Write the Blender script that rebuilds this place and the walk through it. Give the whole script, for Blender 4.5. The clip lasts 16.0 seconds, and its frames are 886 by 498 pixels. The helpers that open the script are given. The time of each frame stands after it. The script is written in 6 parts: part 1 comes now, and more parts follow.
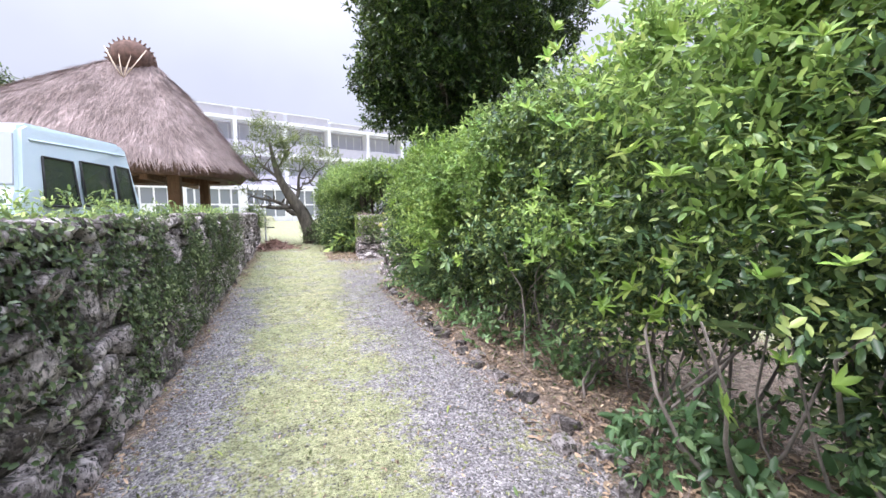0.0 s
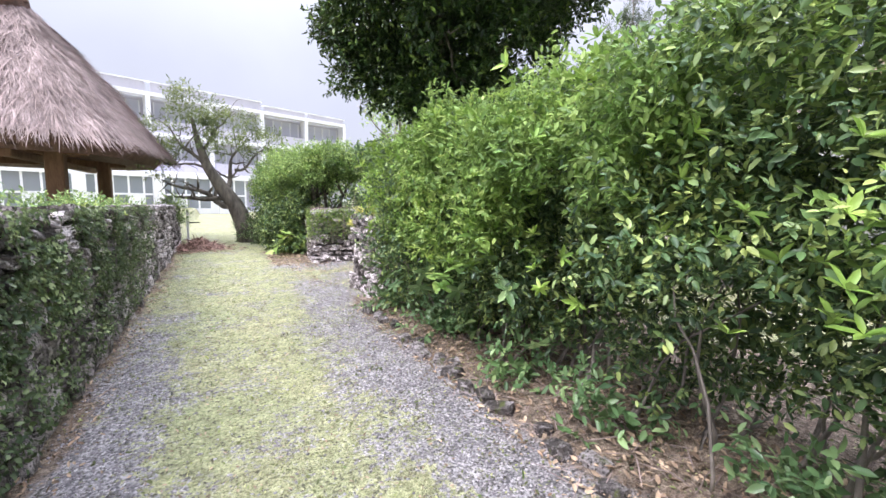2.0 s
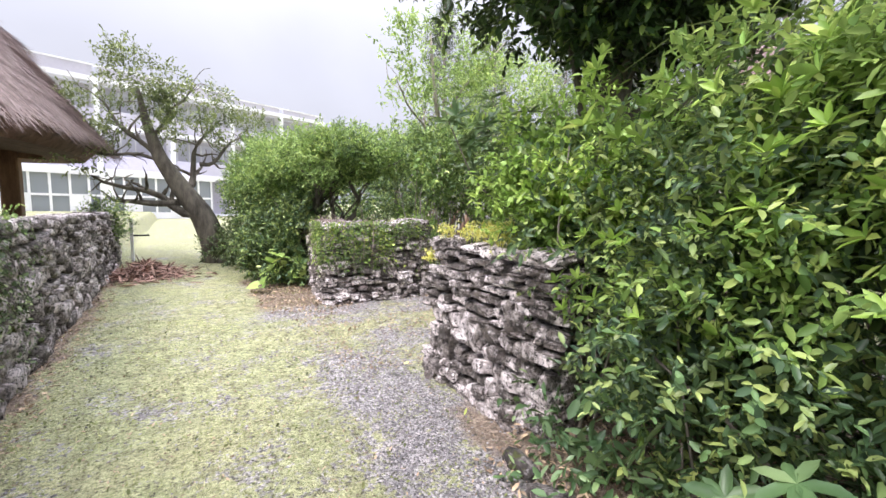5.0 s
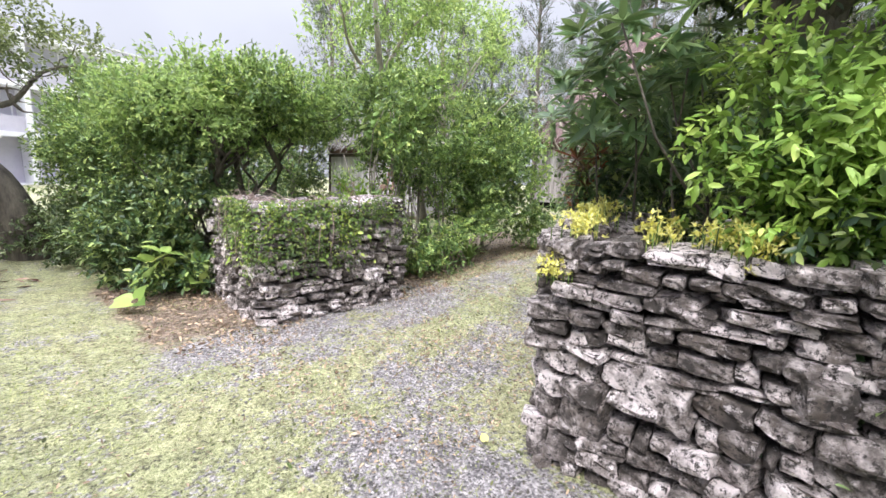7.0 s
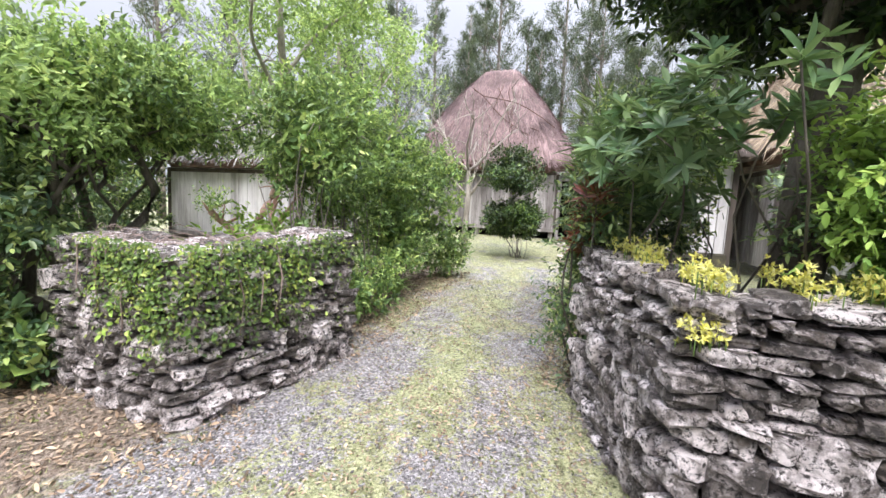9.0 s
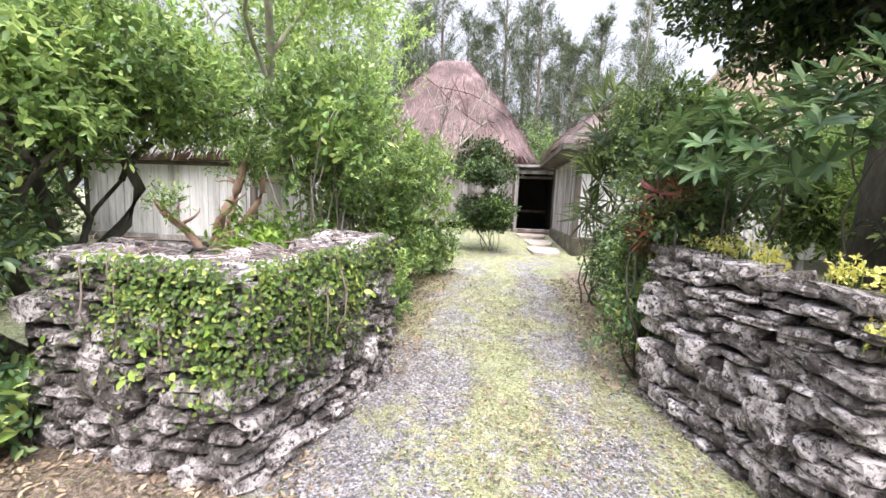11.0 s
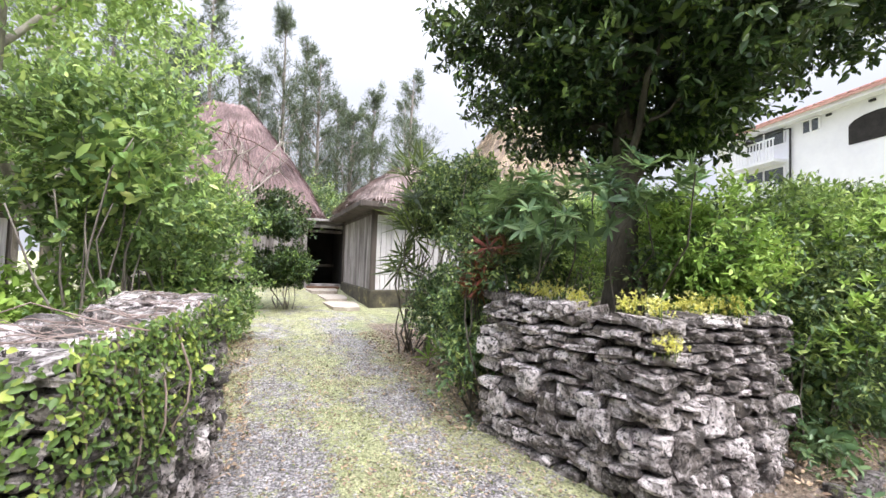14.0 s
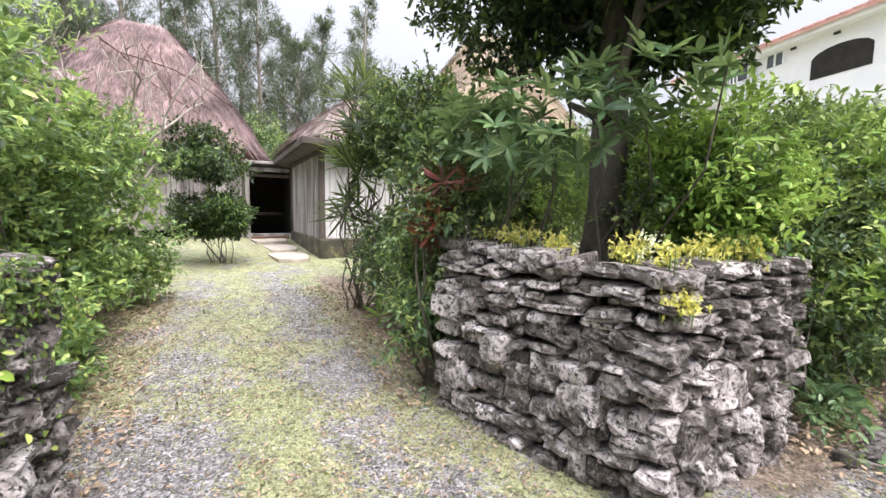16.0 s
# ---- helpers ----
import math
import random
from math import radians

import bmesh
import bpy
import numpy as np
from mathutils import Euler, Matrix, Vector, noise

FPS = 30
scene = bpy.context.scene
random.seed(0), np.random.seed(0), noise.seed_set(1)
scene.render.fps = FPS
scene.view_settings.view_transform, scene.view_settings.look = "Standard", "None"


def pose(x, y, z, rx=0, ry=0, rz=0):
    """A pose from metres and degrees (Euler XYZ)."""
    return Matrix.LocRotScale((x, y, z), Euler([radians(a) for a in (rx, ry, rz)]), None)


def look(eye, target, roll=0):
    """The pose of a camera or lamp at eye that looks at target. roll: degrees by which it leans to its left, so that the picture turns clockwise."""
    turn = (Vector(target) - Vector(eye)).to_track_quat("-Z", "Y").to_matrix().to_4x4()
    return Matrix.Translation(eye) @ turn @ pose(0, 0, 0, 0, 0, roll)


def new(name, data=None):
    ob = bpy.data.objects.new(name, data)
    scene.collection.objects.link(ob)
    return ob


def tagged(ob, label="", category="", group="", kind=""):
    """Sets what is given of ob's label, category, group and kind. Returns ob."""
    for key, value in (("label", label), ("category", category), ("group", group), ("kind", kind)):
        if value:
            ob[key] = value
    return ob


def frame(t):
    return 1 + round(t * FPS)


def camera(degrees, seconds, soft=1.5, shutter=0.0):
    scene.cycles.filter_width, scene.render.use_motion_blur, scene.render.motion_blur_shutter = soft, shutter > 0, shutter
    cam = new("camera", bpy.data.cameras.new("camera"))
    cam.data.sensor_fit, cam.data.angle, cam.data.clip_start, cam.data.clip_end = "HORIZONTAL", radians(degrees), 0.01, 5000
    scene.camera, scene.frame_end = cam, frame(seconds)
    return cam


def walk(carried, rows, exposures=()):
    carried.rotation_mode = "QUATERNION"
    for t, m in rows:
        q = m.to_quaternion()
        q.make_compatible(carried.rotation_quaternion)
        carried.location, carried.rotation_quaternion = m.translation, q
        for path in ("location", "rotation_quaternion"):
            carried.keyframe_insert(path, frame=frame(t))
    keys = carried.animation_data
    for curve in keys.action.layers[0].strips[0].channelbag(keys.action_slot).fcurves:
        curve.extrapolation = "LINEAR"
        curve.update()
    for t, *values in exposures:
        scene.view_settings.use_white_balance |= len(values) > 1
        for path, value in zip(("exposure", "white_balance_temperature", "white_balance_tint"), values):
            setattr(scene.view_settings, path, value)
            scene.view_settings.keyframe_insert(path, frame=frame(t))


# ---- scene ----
cam = camera(95.0, 16.0)
PATH = [
    (0.0, (0.000, 0.000, 1.500), (1.400, 3.724, 1.082), 0.00),
    (0.5, (-0.020, 0.459, 1.450), (1.561, 4.111, 1.039), 1.69),
    (1.0, (-0.092, 0.914, 1.468), (1.666, 4.486, 1.079), 2.89),
    (1.5, (-0.175, 1.426, 1.505), (1.738, 4.915, 1.098), 2.55),
    (2.0, (-0.117, 2.060, 1.489), (1.825, 5.526, 1.020), 0.90),
    (2.5, (-0.098, 2.640, 1.491), (1.856, 6.096, 1.009), 1.52),
    (3.0, (-0.095, 3.174, 1.499), (1.907, 6.600, 0.997), 2.51),
    (3.5, (-0.048, 3.812, 1.537), (2.081, 7.167, 1.079), 2.12),
    (4.0, (-0.087, 4.442, 1.567), (2.154, 7.730, 1.161), 1.72),
    (4.5, (-0.037, 5.104, 1.542), (2.164, 8.421, 1.155), 1.04),
    (5.0, (0.013, 5.729, 1.539), (2.189, 9.059, 1.117), 1.40),
    (7.5, (-0.117, 8.329, 1.504), (3.240, 10.396, 0.824), 2.23),
    (8.0, (-0.141, 8.670, 1.516), (3.428, 10.354, 0.863), 2.03),
    (8.5, (-0.135, 9.045, 1.565), (3.572, 10.458, 1.057), 2.62),
    (11.0, (-0.032, 10.507, 1.593), (3.911, 10.994, 1.134), 2.21),
    (11.5, (-0.033, 10.863, 1.553), (3.871, 11.509, 0.969), 2.73),
    (12.0, (0.108, 11.016, 1.528), (4.056, 11.283, 0.945), 3.03),
    (12.5, (0.167, 11.154, 1.532), (4.103, 10.653, 1.032), 2.72),
    (13.0, (0.132, 11.169, 1.545), (3.941, 10.005, 1.182), 2.21),
    (13.5, (0.097, 11.141, 1.553), (3.792, 9.614, 1.434), 1.90),
    (14.0, (0.113, 11.147, 1.557), (3.763, 9.519, 1.710), 1.90),
    (14.5, (0.135, 11.157, 1.561), (3.796, 9.565, 1.812), 1.70),
    (15.0, (0.265, 11.030, 1.549), (3.954, 9.489, 1.681), 1.10),
    (15.5, (0.475, 10.834, 1.536), (4.143, 9.245, 1.383), 0.60),
    (16.0, (0.797, 10.675, 1.520), (4.272, 8.728, 1.151), 0.70),
]
walk(cam, [(t, look(eye, target, roll)) for t, eye, target, roll in PATH],
     exposures=[(0.0, 1.3, 6070, 17), (3.0, 1.31, 6230, 17), (5.0, 1.3, 6430, 16), (8.5, 1.29, 6320, 13), (11.0, 1.54, 6420, 14), (13.0, 1.43, 6340, 13), (16.0, 1.38, 6520, 13)])

# ---- world, sun, exposure ----
world = bpy.data.worlds.new("world")
scene.world = world
world.use_nodes = True
wn = world.node_tree.nodes
sky = wn.new("ShaderNodeTexSky")
sky.sky_type, sky.sun_disc = "NISHITA", False
sky.sun_elevation, sky.sun_rotation = radians(55), radians(258)
sky.dust_density, sky.air_density = 5.0, 1.0
bright = wn.new("ShaderNodeMix")
bright.data_type = "RGBA"
bright.inputs["Factor"].default_value = 0.94
# overcast: the cloud is brightest overhead and pales towards the horizon
way_up = wn.new("ShaderNodeTexCoord")
split = wn.new("ShaderNodeSeparateXYZ")
lift = wn.new("ShaderNodeMapRange")
lift.inputs["From Max"].default_value, lift.inputs["To Min"].default_value, lift.inputs["To Max"].default_value = 1.0, 2.5, 28.0
tinted = wn.new("ShaderNodeVectorMath")
tinted.operation = "SCALE"
tinted.inputs[0].default_value = (0.94, 0.975, 1.075)
cloud = wn.new("ShaderNodeTexNoise")
cloud.inputs["Scale"].default_value, cloud.inputs["Detail"].default_value = 1.6, 5
shade = wn.new("ShaderNodeMapRange")
shade.inputs["From Min"].default_value, shade.inputs["From Max"].default_value = 0.3, 0.7
shade.inputs["To Min"].default_value, shade.inputs["To Max"].default_value = 0.86, 1.14
both = wn.new("ShaderNodeMath")
both.operation = "MULTIPLY"
wl = world.node_tree.links
wl.new(way_up.outputs["Generated"], split.inputs[0])
wl.new(way_up.outputs["Generated"], cloud.inputs["Vector"])
curve = wn.new("ShaderNodeMath")
curve.operation, curve.use_clamp = "POWER", True
curve.inputs[1].default_value = 4.0
wl.new(split.outputs[2], curve.inputs[0])
wl.new(curve.outputs[0], lift.inputs["Value"])
wl.new(cloud.outputs["Fac"], shade.inputs["Value"])
wl.new(lift.outputs[0], both.inputs[0])
wl.new(shade.outputs[0], both.inputs[1])
wl.new(both.outputs[0], tinted.inputs["Scale"])
wl.new(tinted.outputs[0], bright.inputs["B"])
world.node_tree.links.new(sky.outputs["Color"], bright.inputs["A"])
world.node_tree.links.new(bright.outputs["Result"], wn["Background"].inputs["Color"])
wn["Background"].inputs["Strength"].default_value = 0.13
sun_data = bpy.data.lights.new("sun", "SUN")
sun_data.energy, sun_data.angle, sun_data.color = 1.5, radians(24), (1.0, 0.96, 0.9)
sun = new("sun", sun_data)
sun.matrix_world = pose(0, 0, 20, 8, -34, 0)


# ---- materials ----
def material(name):
    m = bpy.data.materials.new(name)
    m.use_nodes = True
    return m, m.node_tree.nodes, m.node_tree.links


def ramp(nodes, links, fac, stops):
    r = nodes.new("ShaderNodeValToRGB")
    while len(r.color_ramp.elements) < len(stops):
        r.color_ramp.elements.new(0.5)
    for e, (p, c) in zip(r.color_ramp.elements, stops):
        e.position, e.color = p, (*c, 1)
    links.new(fac, r.inputs["Fac"])
    return r.outputs["Color"]


def noise_of(nodes, links, scale, detail=4, coords="Object", rough=0.6, stretch=None):
    tc = nodes.new("ShaderNodeTexCoord")
    n = nodes.new("ShaderNodeTexNoise")
    n.inputs["Scale"].default_value, n.inputs["Detail"].default_value, n.inputs["Roughness"].default_value = scale, detail, rough
    out = tc.outputs[coords]
    if stretch:
        mp = nodes.new("ShaderNodeMapping")
        mp.inputs["Scale"].default_value = stretch
        links.new(out, mp.inputs["Vector"])
        out = mp.outputs["Vector"]
    links.new(out, n.inputs["Vector"])
    return n.outputs["Fac"]


def mixed(nodes, links, fac, a, b, blend="MIX"):
    m = nodes.new("ShaderNodeMix")
    m.data_type, m.blend_type = "RGBA", blend
    for key, v in (("Factor", fac), ("A", a), ("B", b)):
        if isinstance(v, (int, float)):
            m.inputs[key].default_value = v
        elif isinstance(v, tuple):
            m.inputs[key].default_value = (*v, 1)
        else:
            links.new(v, m.inputs[key])
    return m.outputs["Result"]


def bumped(nodes, links, height, strength, distance=0.02):
    b = nodes.new("ShaderNodeBump")
    b.inputs["Strength"].default_value, b.inputs["Distance"].default_value = strength, distance
    links.new(height, b.inputs["Height"])
    links.new(b.outputs["Normal"], nodes["Principled BSDF"].inputs["Normal"])


def surface(name, stops, scale, rough=0.85, bump=0.4, bump_scale=None, distance=0.01, stretch=None, coords="Object", island=0.0, metal=0.0, fine=0.35):
    """A plain procedural surface: two scales of noise over a colour ramp, with relief."""
    m, n, l = material(name)
    b = n["Principled BSDF"]
    big = noise_of(n, l, scale, 5, coords, 0.65, stretch)
    small = noise_of(n, l, scale * 9, 4, coords, 0.7, stretch)
    col = ramp(n, l, big, stops)
    col = mixed(n, l, fine, col, ramp(n, l, small, [(0.3, (0.25, 0.25, 0.25)), (0.7, (0.8, 0.8, 0.8))]), "OVERLAY")
    if island:
        g = n.new("ShaderNodeNewGeometry")
        col = mixed(n, l, island, col, ramp(n, l, g.outputs["Random Per Island"], [(0, (0.2, 0.2, 0.2)), (1, (0.85, 0.85, 0.85))]), "OVERLAY")
    l.new(col, b.inputs["Base Color"])
    b.inputs["Roughness"].default_value, b.inputs["Metallic"].default_value = rough, metal
    if bump:
        bumped(n, l, noise_of(n, l, bump_scale or scale * 5, 6, coords, 0.7, stretch), bump, distance)
    return m


def leaf_material(name, dark, mid, light, tip=0.5, rough=0.45, through_light=0.3, patch=1.5, vary=0.65):
    m, n, l = material(name)
    b = n["Principled BSDF"]
    g = n.new("ShaderNodeNewGeometry")
    per_leaf = ramp(n, l, g.outputs["Random Per Island"], [(0.0, dark), (tip, mid), (1.0, light)])
    big = noise_of(n, l, patch, 3)
    col = mixed(n, l, vary, per_leaf, ramp(n, l, big, [(0.36, (0.15, 0.17, 0.19)), (0.66, (0.8, 0.76, 0.62))]), "OVERLAY")
    l.new(col, b.inputs["Base Color"])
    b.inputs["Roughness"].default_value = rough
    b.inputs["Specular IOR Level"].default_value = 0.4
    t = n.new("ShaderNodeBsdfTranslucent")
    l.new(mixed(n, l, 0.5, col, (0.36, 0.43, 0.14), "MIX"), t.inputs["Color"])
    mx = n.new("ShaderNodeMixShader")
    mx.inputs[0].default_value = through_light
    l.new(b.outputs[0], mx.inputs[1])
    l.new(t.outputs[0], mx.inputs[2])
    l.new(mx.outputs[0], n["Material Output"].inputs["Surface"])
    return m


def stone_material(name, tone=1.0, moss=0.0):
    m, n, l = material(name)
    b = n["Principled BSDF"]
    info = n.new("ShaderNodeObjectInfo")
    tc = n.new("ShaderNodeNewGeometry")
    shift = n.new("ShaderNodeVectorMath")
    shift.operation = "MULTIPLY_ADD"
    l.new(info.outputs["Random"], shift.inputs[0])
    shift.inputs[1].default_value = (37, 53, 71)
    l.new(tc.outputs["Position"], shift.inputs[2])

    def ns(scale, detail, rough):
        k = n.new("ShaderNodeTexNoise")
        k.inputs["Scale"].default_value, k.inputs["Detail"].default_value, k.inputs["Roughness"].default_value = scale, detail, rough
        l.new(shift.outputs[0], k.inputs["Vector"])
        return k.outputs["Fac"]
    add = n.new("ShaderNodeMath")
    add.operation = "ADD"
    l.new(info.outputs["Random"], add.inputs[0])
    l.new(tc.outputs["Random Per Island"], add.inputs[1])
    one = n.new("ShaderNodeMath")
    one.operation = "FRACT"
    l.new(add.outputs[0], one.inputs[0])
    pale = n.new("ShaderNodeMath")
    pale.operation = "MULTIPLY_ADD"
    l.new(one.outputs[0], pale.inputs[0])
    pale.inputs[1].default_value = 0.24
    l.new(ns(9, 9, 0.68), pale.inputs[2])
    col = ramp(n, l, pale.outputs[0], [(0.46, (0.075 * tone, 0.064 * tone, 0.058 * tone)), (0.56, (0.25 * tone, 0.217 * tone, 0.205 * tone)), (0.64, (0.5 * tone, 0.445 * tone, 0.435 * tone)), (0.73, (0.9 * tone, 0.815 * tone, 0.81 * tone))])
    lichen = ramp(n, l, ns(20, 9, 0.75), [(0.57, (0, 0, 0)), (0.61, (1, 1, 1))])
    col = mixed(n, l, mixed(n, l, 0.7, (0, 0, 0), lichen), col, (0.8 * tone, 0.74 * tone, 0.74 * tone))
    brown = ramp(n, l, ns(5, 7, 0.72), [(0.39, (1, 1, 1)), (0.48, (0, 0, 0))])
    col = mixed(n, l, mixed(n, l, 0.75, (0, 0, 0), brown), col, (0.13 * tone, 0.105 * tone, 0.088 * tone))
    black = ramp(n, l, ns(30, 9, 0.78), [(0.435, (1, 1, 1)), (0.49, (0, 0, 0))])
    col = mixed(n, l, black, col, (0.05, 0.043, 0.04))
    if moss:
        green = ramp(n, l, ns(12, 5, 0.6), [(0.62 - moss, (0, 0, 0)), (0.72 - moss, (1, 1, 1))])
        col = mixed(n, l, green, col, (0.10, 0.115, 0.035))
    l.new(col, b.inputs["Base Color"])
    b.inputs["Roughness"].default_value = 0.92
    bumped(n, l, ns(30, 9, 0.8), 1.0, 0.03)
    return m


def ground_material():
    m, n, l = material("grass_and_gravel")
    b = n["Principled BSDF"]
    tc = n.new("ShaderNodeTexCoord")
    sep = n.new("ShaderNodeSeparateXYZ")
    l.new(tc.outputs["Object"], sep.inputs[0])

    def math_(op, a, c, d=None):
        k = n.new("ShaderNodeMath")
        k.operation, k.use_clamp = op, False
        for i, v in enumerate((a, c, d)):
            if v is None:
                continue
            if isinstance(v, (int, float)):
                k.inputs[i].default_value = v
            else:
                l.new(v, k.inputs[i])
        return k.outputs[0]

    def band(v, lo, hi, soft):
        a = n.new("ShaderNodeMapRange")
        a.interpolation_type = "SMOOTHSTEP"
        a.inputs["From Min"].default_value, a.inputs["From Max"].default_value = lo - soft, lo + soft
        l.new(v, a.inputs["Value"])
        c = n.new("ShaderNodeMapRange")
        c.interpolation_type = "SMOOTHSTEP"
        c.inputs["From Min"].default_value, c.inputs["From Max"].default_value = hi - soft, hi + soft
        c.inputs["To Min"].default_value, c.inputs["To Max"].default_value = 1, 0
        l.new(v, c.inputs["Value"])
        return math_("MULTIPLY", a.outputs[0], c.outputs[0])
    x, y = sep.outputs[0], sep.outputs[1]
    wob = noise_of(n, l, 1.3, 4)
    xw = math_("MULTIPLY_ADD", wob, 0.7, math_("ADD", x, -0.35))
    yw = math_("MULTIPLY_ADD", wob, 0.7, math_("ADD", y, -0.35))
    alley = math_("MAXIMUM", band(xw, -1.35, -0.5, 0.35), band(xw, 0.75, 1.9, 0.4))
    alley = math_("MULTIPLY", alley, band(yw, -30, 7.4, 2.2))
    ruts = math_("MAXIMUM", band(yw, 9.45, 10.1, 0.3), band(yw, 10.7, 11.3, 0.3))
    ruts = math_("MULTIPLY", math_("MULTIPLY", ruts, 0.7), band(xw, 1.2, 9.0, 1.2))
    turn_ = math_("MULTIPLY", band(xw, 0.9, 2.0, 0.4), band(yw, 7.0, 9.8, 0.7))
    foot = math_("MULTIPLY", band(xw, 0.9, 4.2, 0.3), band(yw, 11.1, 11.9, 0.3))
    gravelly = math_("MAXIMUM", math_("MAXIMUM", alley, ruts), math_("MAXIMUM", turn_, foot))
    fine = noise_of(n, l, 11, 9, "Object", 0.8)
    moss = noise_of(n, l, 24, 5, "Object", 0.7)
    cover = math_("MULTIPLY_ADD", gravelly, 0.2, math_("MULTIPLY_ADD", noise_of(n, l, 1.7, 5, "Object", 0.65), 0.7, math_("MULTIPLY", moss, 0.75)))
    mask = ramp(n, l, cover, [(0.775, (0, 0, 0)), (0.85, (1, 1, 1))])
    vor = n.new("ShaderNodeTexVoronoi")
    vor.inputs["Scale"].default_value = 75
    l.new(tc.outputs["Object"], vor.inputs["Vector"])
    pebble = ramp(n, l, vor.outputs["Color"], [(0.1, (0.11, 0.105, 0.11)), (0.5, (0.31, 0.29, 0.30)), (0.9, (0.60, 0.565, 0.57))])
    grass = ramp(n, l, noise_of(n, l, 45, 9, "Object", 0.85), [(0.36, (0.08, 0.088, 0.045)), (0.47, (0.32, 0.33, 0.18)), (0.60, (0.59, 0.58, 0.37))])
    grass = mixed(n, l, 0.5, grass, ramp(n, l, noise_of(n, l, 1.1, 5), [(0.3, (0.40, 0.46, 0.36)), (0.7, (0.60, 0.565, 0.52))]), "OVERLAY")
    litter = band(xw, 1.55, 4.2, 0.2)
    litter = math_("MULTIPLY", litter, band(yw, -10, 8.2, 0.3))
    beds = math_("MAXIMUM", math_("MULTIPLY", band(xw, 3.2, 9.0, 0.4), band(yw, 11.6, 13.5, 0.25)), math_("MULTIPLY", band(xw, 3.4, 8.5, 0.4), band(yw, 7.0, 9.25, 0.25)))
    edge = math_("MAXIMUM", math_("MAXIMUM", litter, beds), math_("MULTIPLY", band(xw, -1.5, -0.95, 0.12), band(yw, -10, 17, 0.5)))
    edge = math_("MAXIMUM", edge, math_("MULTIPLY", band(xw, 0.9, 2.4, 0.2), band(yw, 11.75, 14.5, 0.25)))
    soil = ramp(n, l, noise_of(n, l, 22, 9, "Object", 0.85), [(0.34, (0.05, 0.036, 0.028)), (0.5, (0.28, 0.21, 0.16)), (0.64, (0.58, 0.48, 0.38))])
    col = mixed(n, l, mask, grass, pebble)
    lit_mask = ramp(n, l, math_("MULTIPLY_ADD", edge, 0.55, math_("MULTIPLY", fine, 0.7)), [(0.62, (0, 0, 0)), (0.85, (1, 1, 1))])
    col = mixed(n, l, lit_mask, col, soil)
    specks = ramp(n, l, noise_of(n, l, 30, 7, "Object", 0.78), [(0.555, (0, 0, 0)), (0.585, (1, 1, 1))])
    col = mixed(n, l, mixed(n, l, 0.9, (0, 0, 0), specks), col, (0.075, 0.07, 0.045))
    col = mixed(n, l, 0.55, col, ramp(n, l, noise_of(n, l, 7, 7, "Object", 0.75), [(0.36, (0.15, 0.15, 0.15)), (0.62, (0.66, 0.65, 0.63))]), "OVERLAY")
    l.new(col, b.inputs["Base Color"])
    b.inputs["Roughness"].default_value = 0.95
    h = math_("MULTIPLY_ADD", vor.outputs["Distance"], -0.6, noise_of(n, l, 40, 8, "Object", 0.8))
    bumped(n, l, h, 0.9, 0.03)
    return m


MAT = {}
MAT["ground"] = ground_material()
MAT["stone"] = stone_material("coral_limestone", 1.0)
MAT["stone_dark"] = stone_material("dark_mossy_limestone", 0.92, 0.02)
MAT["stone_low"] = stone_material("dark_buried_stone", 0.5, 0.06)
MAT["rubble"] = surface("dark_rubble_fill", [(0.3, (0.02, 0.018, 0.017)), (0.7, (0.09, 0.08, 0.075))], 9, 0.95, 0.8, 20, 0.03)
MAT["hedge"] = leaf_material("hedge_leaf", (0.03, 0.066, 0.04), (0.115, 0.205, 0.085), (0.46, 0.56, 0.2), 0.62, 0.38, 0.24, 2.0)
MAT["ficus"] = leaf_material("dark_glossy_leaf", (0.014, 0.036, 0.015), (0.045, 0.095, 0.03), (0.24, 0.35, 0.09), 0.74, 0.28, 0.14)
MAT["shrub"] = leaf_material("shrub_leaf", (0.05, 0.105, 0.045), (0.20, 0.335, 0.11), (0.56, 0.68, 0.24), 0.62, 0.4, 0.32, 2.0)
MAT["airy"] = leaf_material("light_airy_leaf", (0.10, 0.18, 0.06), (0.27, 0.42, 0.14), (0.58, 0.72, 0.27), 0.55, 0.42, 0.58)
MAT["ivy"] = leaf_material("ivy_leaf", (0.055, 0.105, 0.035), (0.155, 0.25, 0.07), (0.46, 0.53, 0.14), 0.68)
MAT["ivy_dark"] = leaf_material("dark_creeper_leaf", (0.025, 0.05, 0.026), (0.075, 0.12, 0.055), (0.36, 0.44, 0.26), 0.62)
MAT["rosette"] = leaf_material("broad_glossy_leaf", (0.06, 0.13, 0.06), (0.15, 0.27, 0.12), (0.34, 0.48, 0.24), 0.6, 0.35)
MAT["pine"] = leaf_material("casuarina_needle", (0.04, 0.06, 0.045), (0.085, 0.115, 0.085), (0.18, 0.22, 0.17), 0.6, 0.7, 0.2)
MAT["sedum"] = leaf_material("yellow_sedum", (0.8, 0.74, 0.14), (0.9, 0.85, 0.26), (0.95, 0.92, 0.45), 0.4, 0.6, 0.4, 6.0, 0.2)
MAT["red_leaf"] = leaf_material("red_cordyline_leaf", (0.05, 0.012, 0.014), (0.14, 0.022, 0.025), (0.26, 0.06, 0.04), 0.6)
MAT["lime_leaf"] = leaf_material("lime_leaf", (0.18, 0.33, 0.06), (0.32, 0.5, 0.10), (0.52, 0.7, 0.2), 0.5)
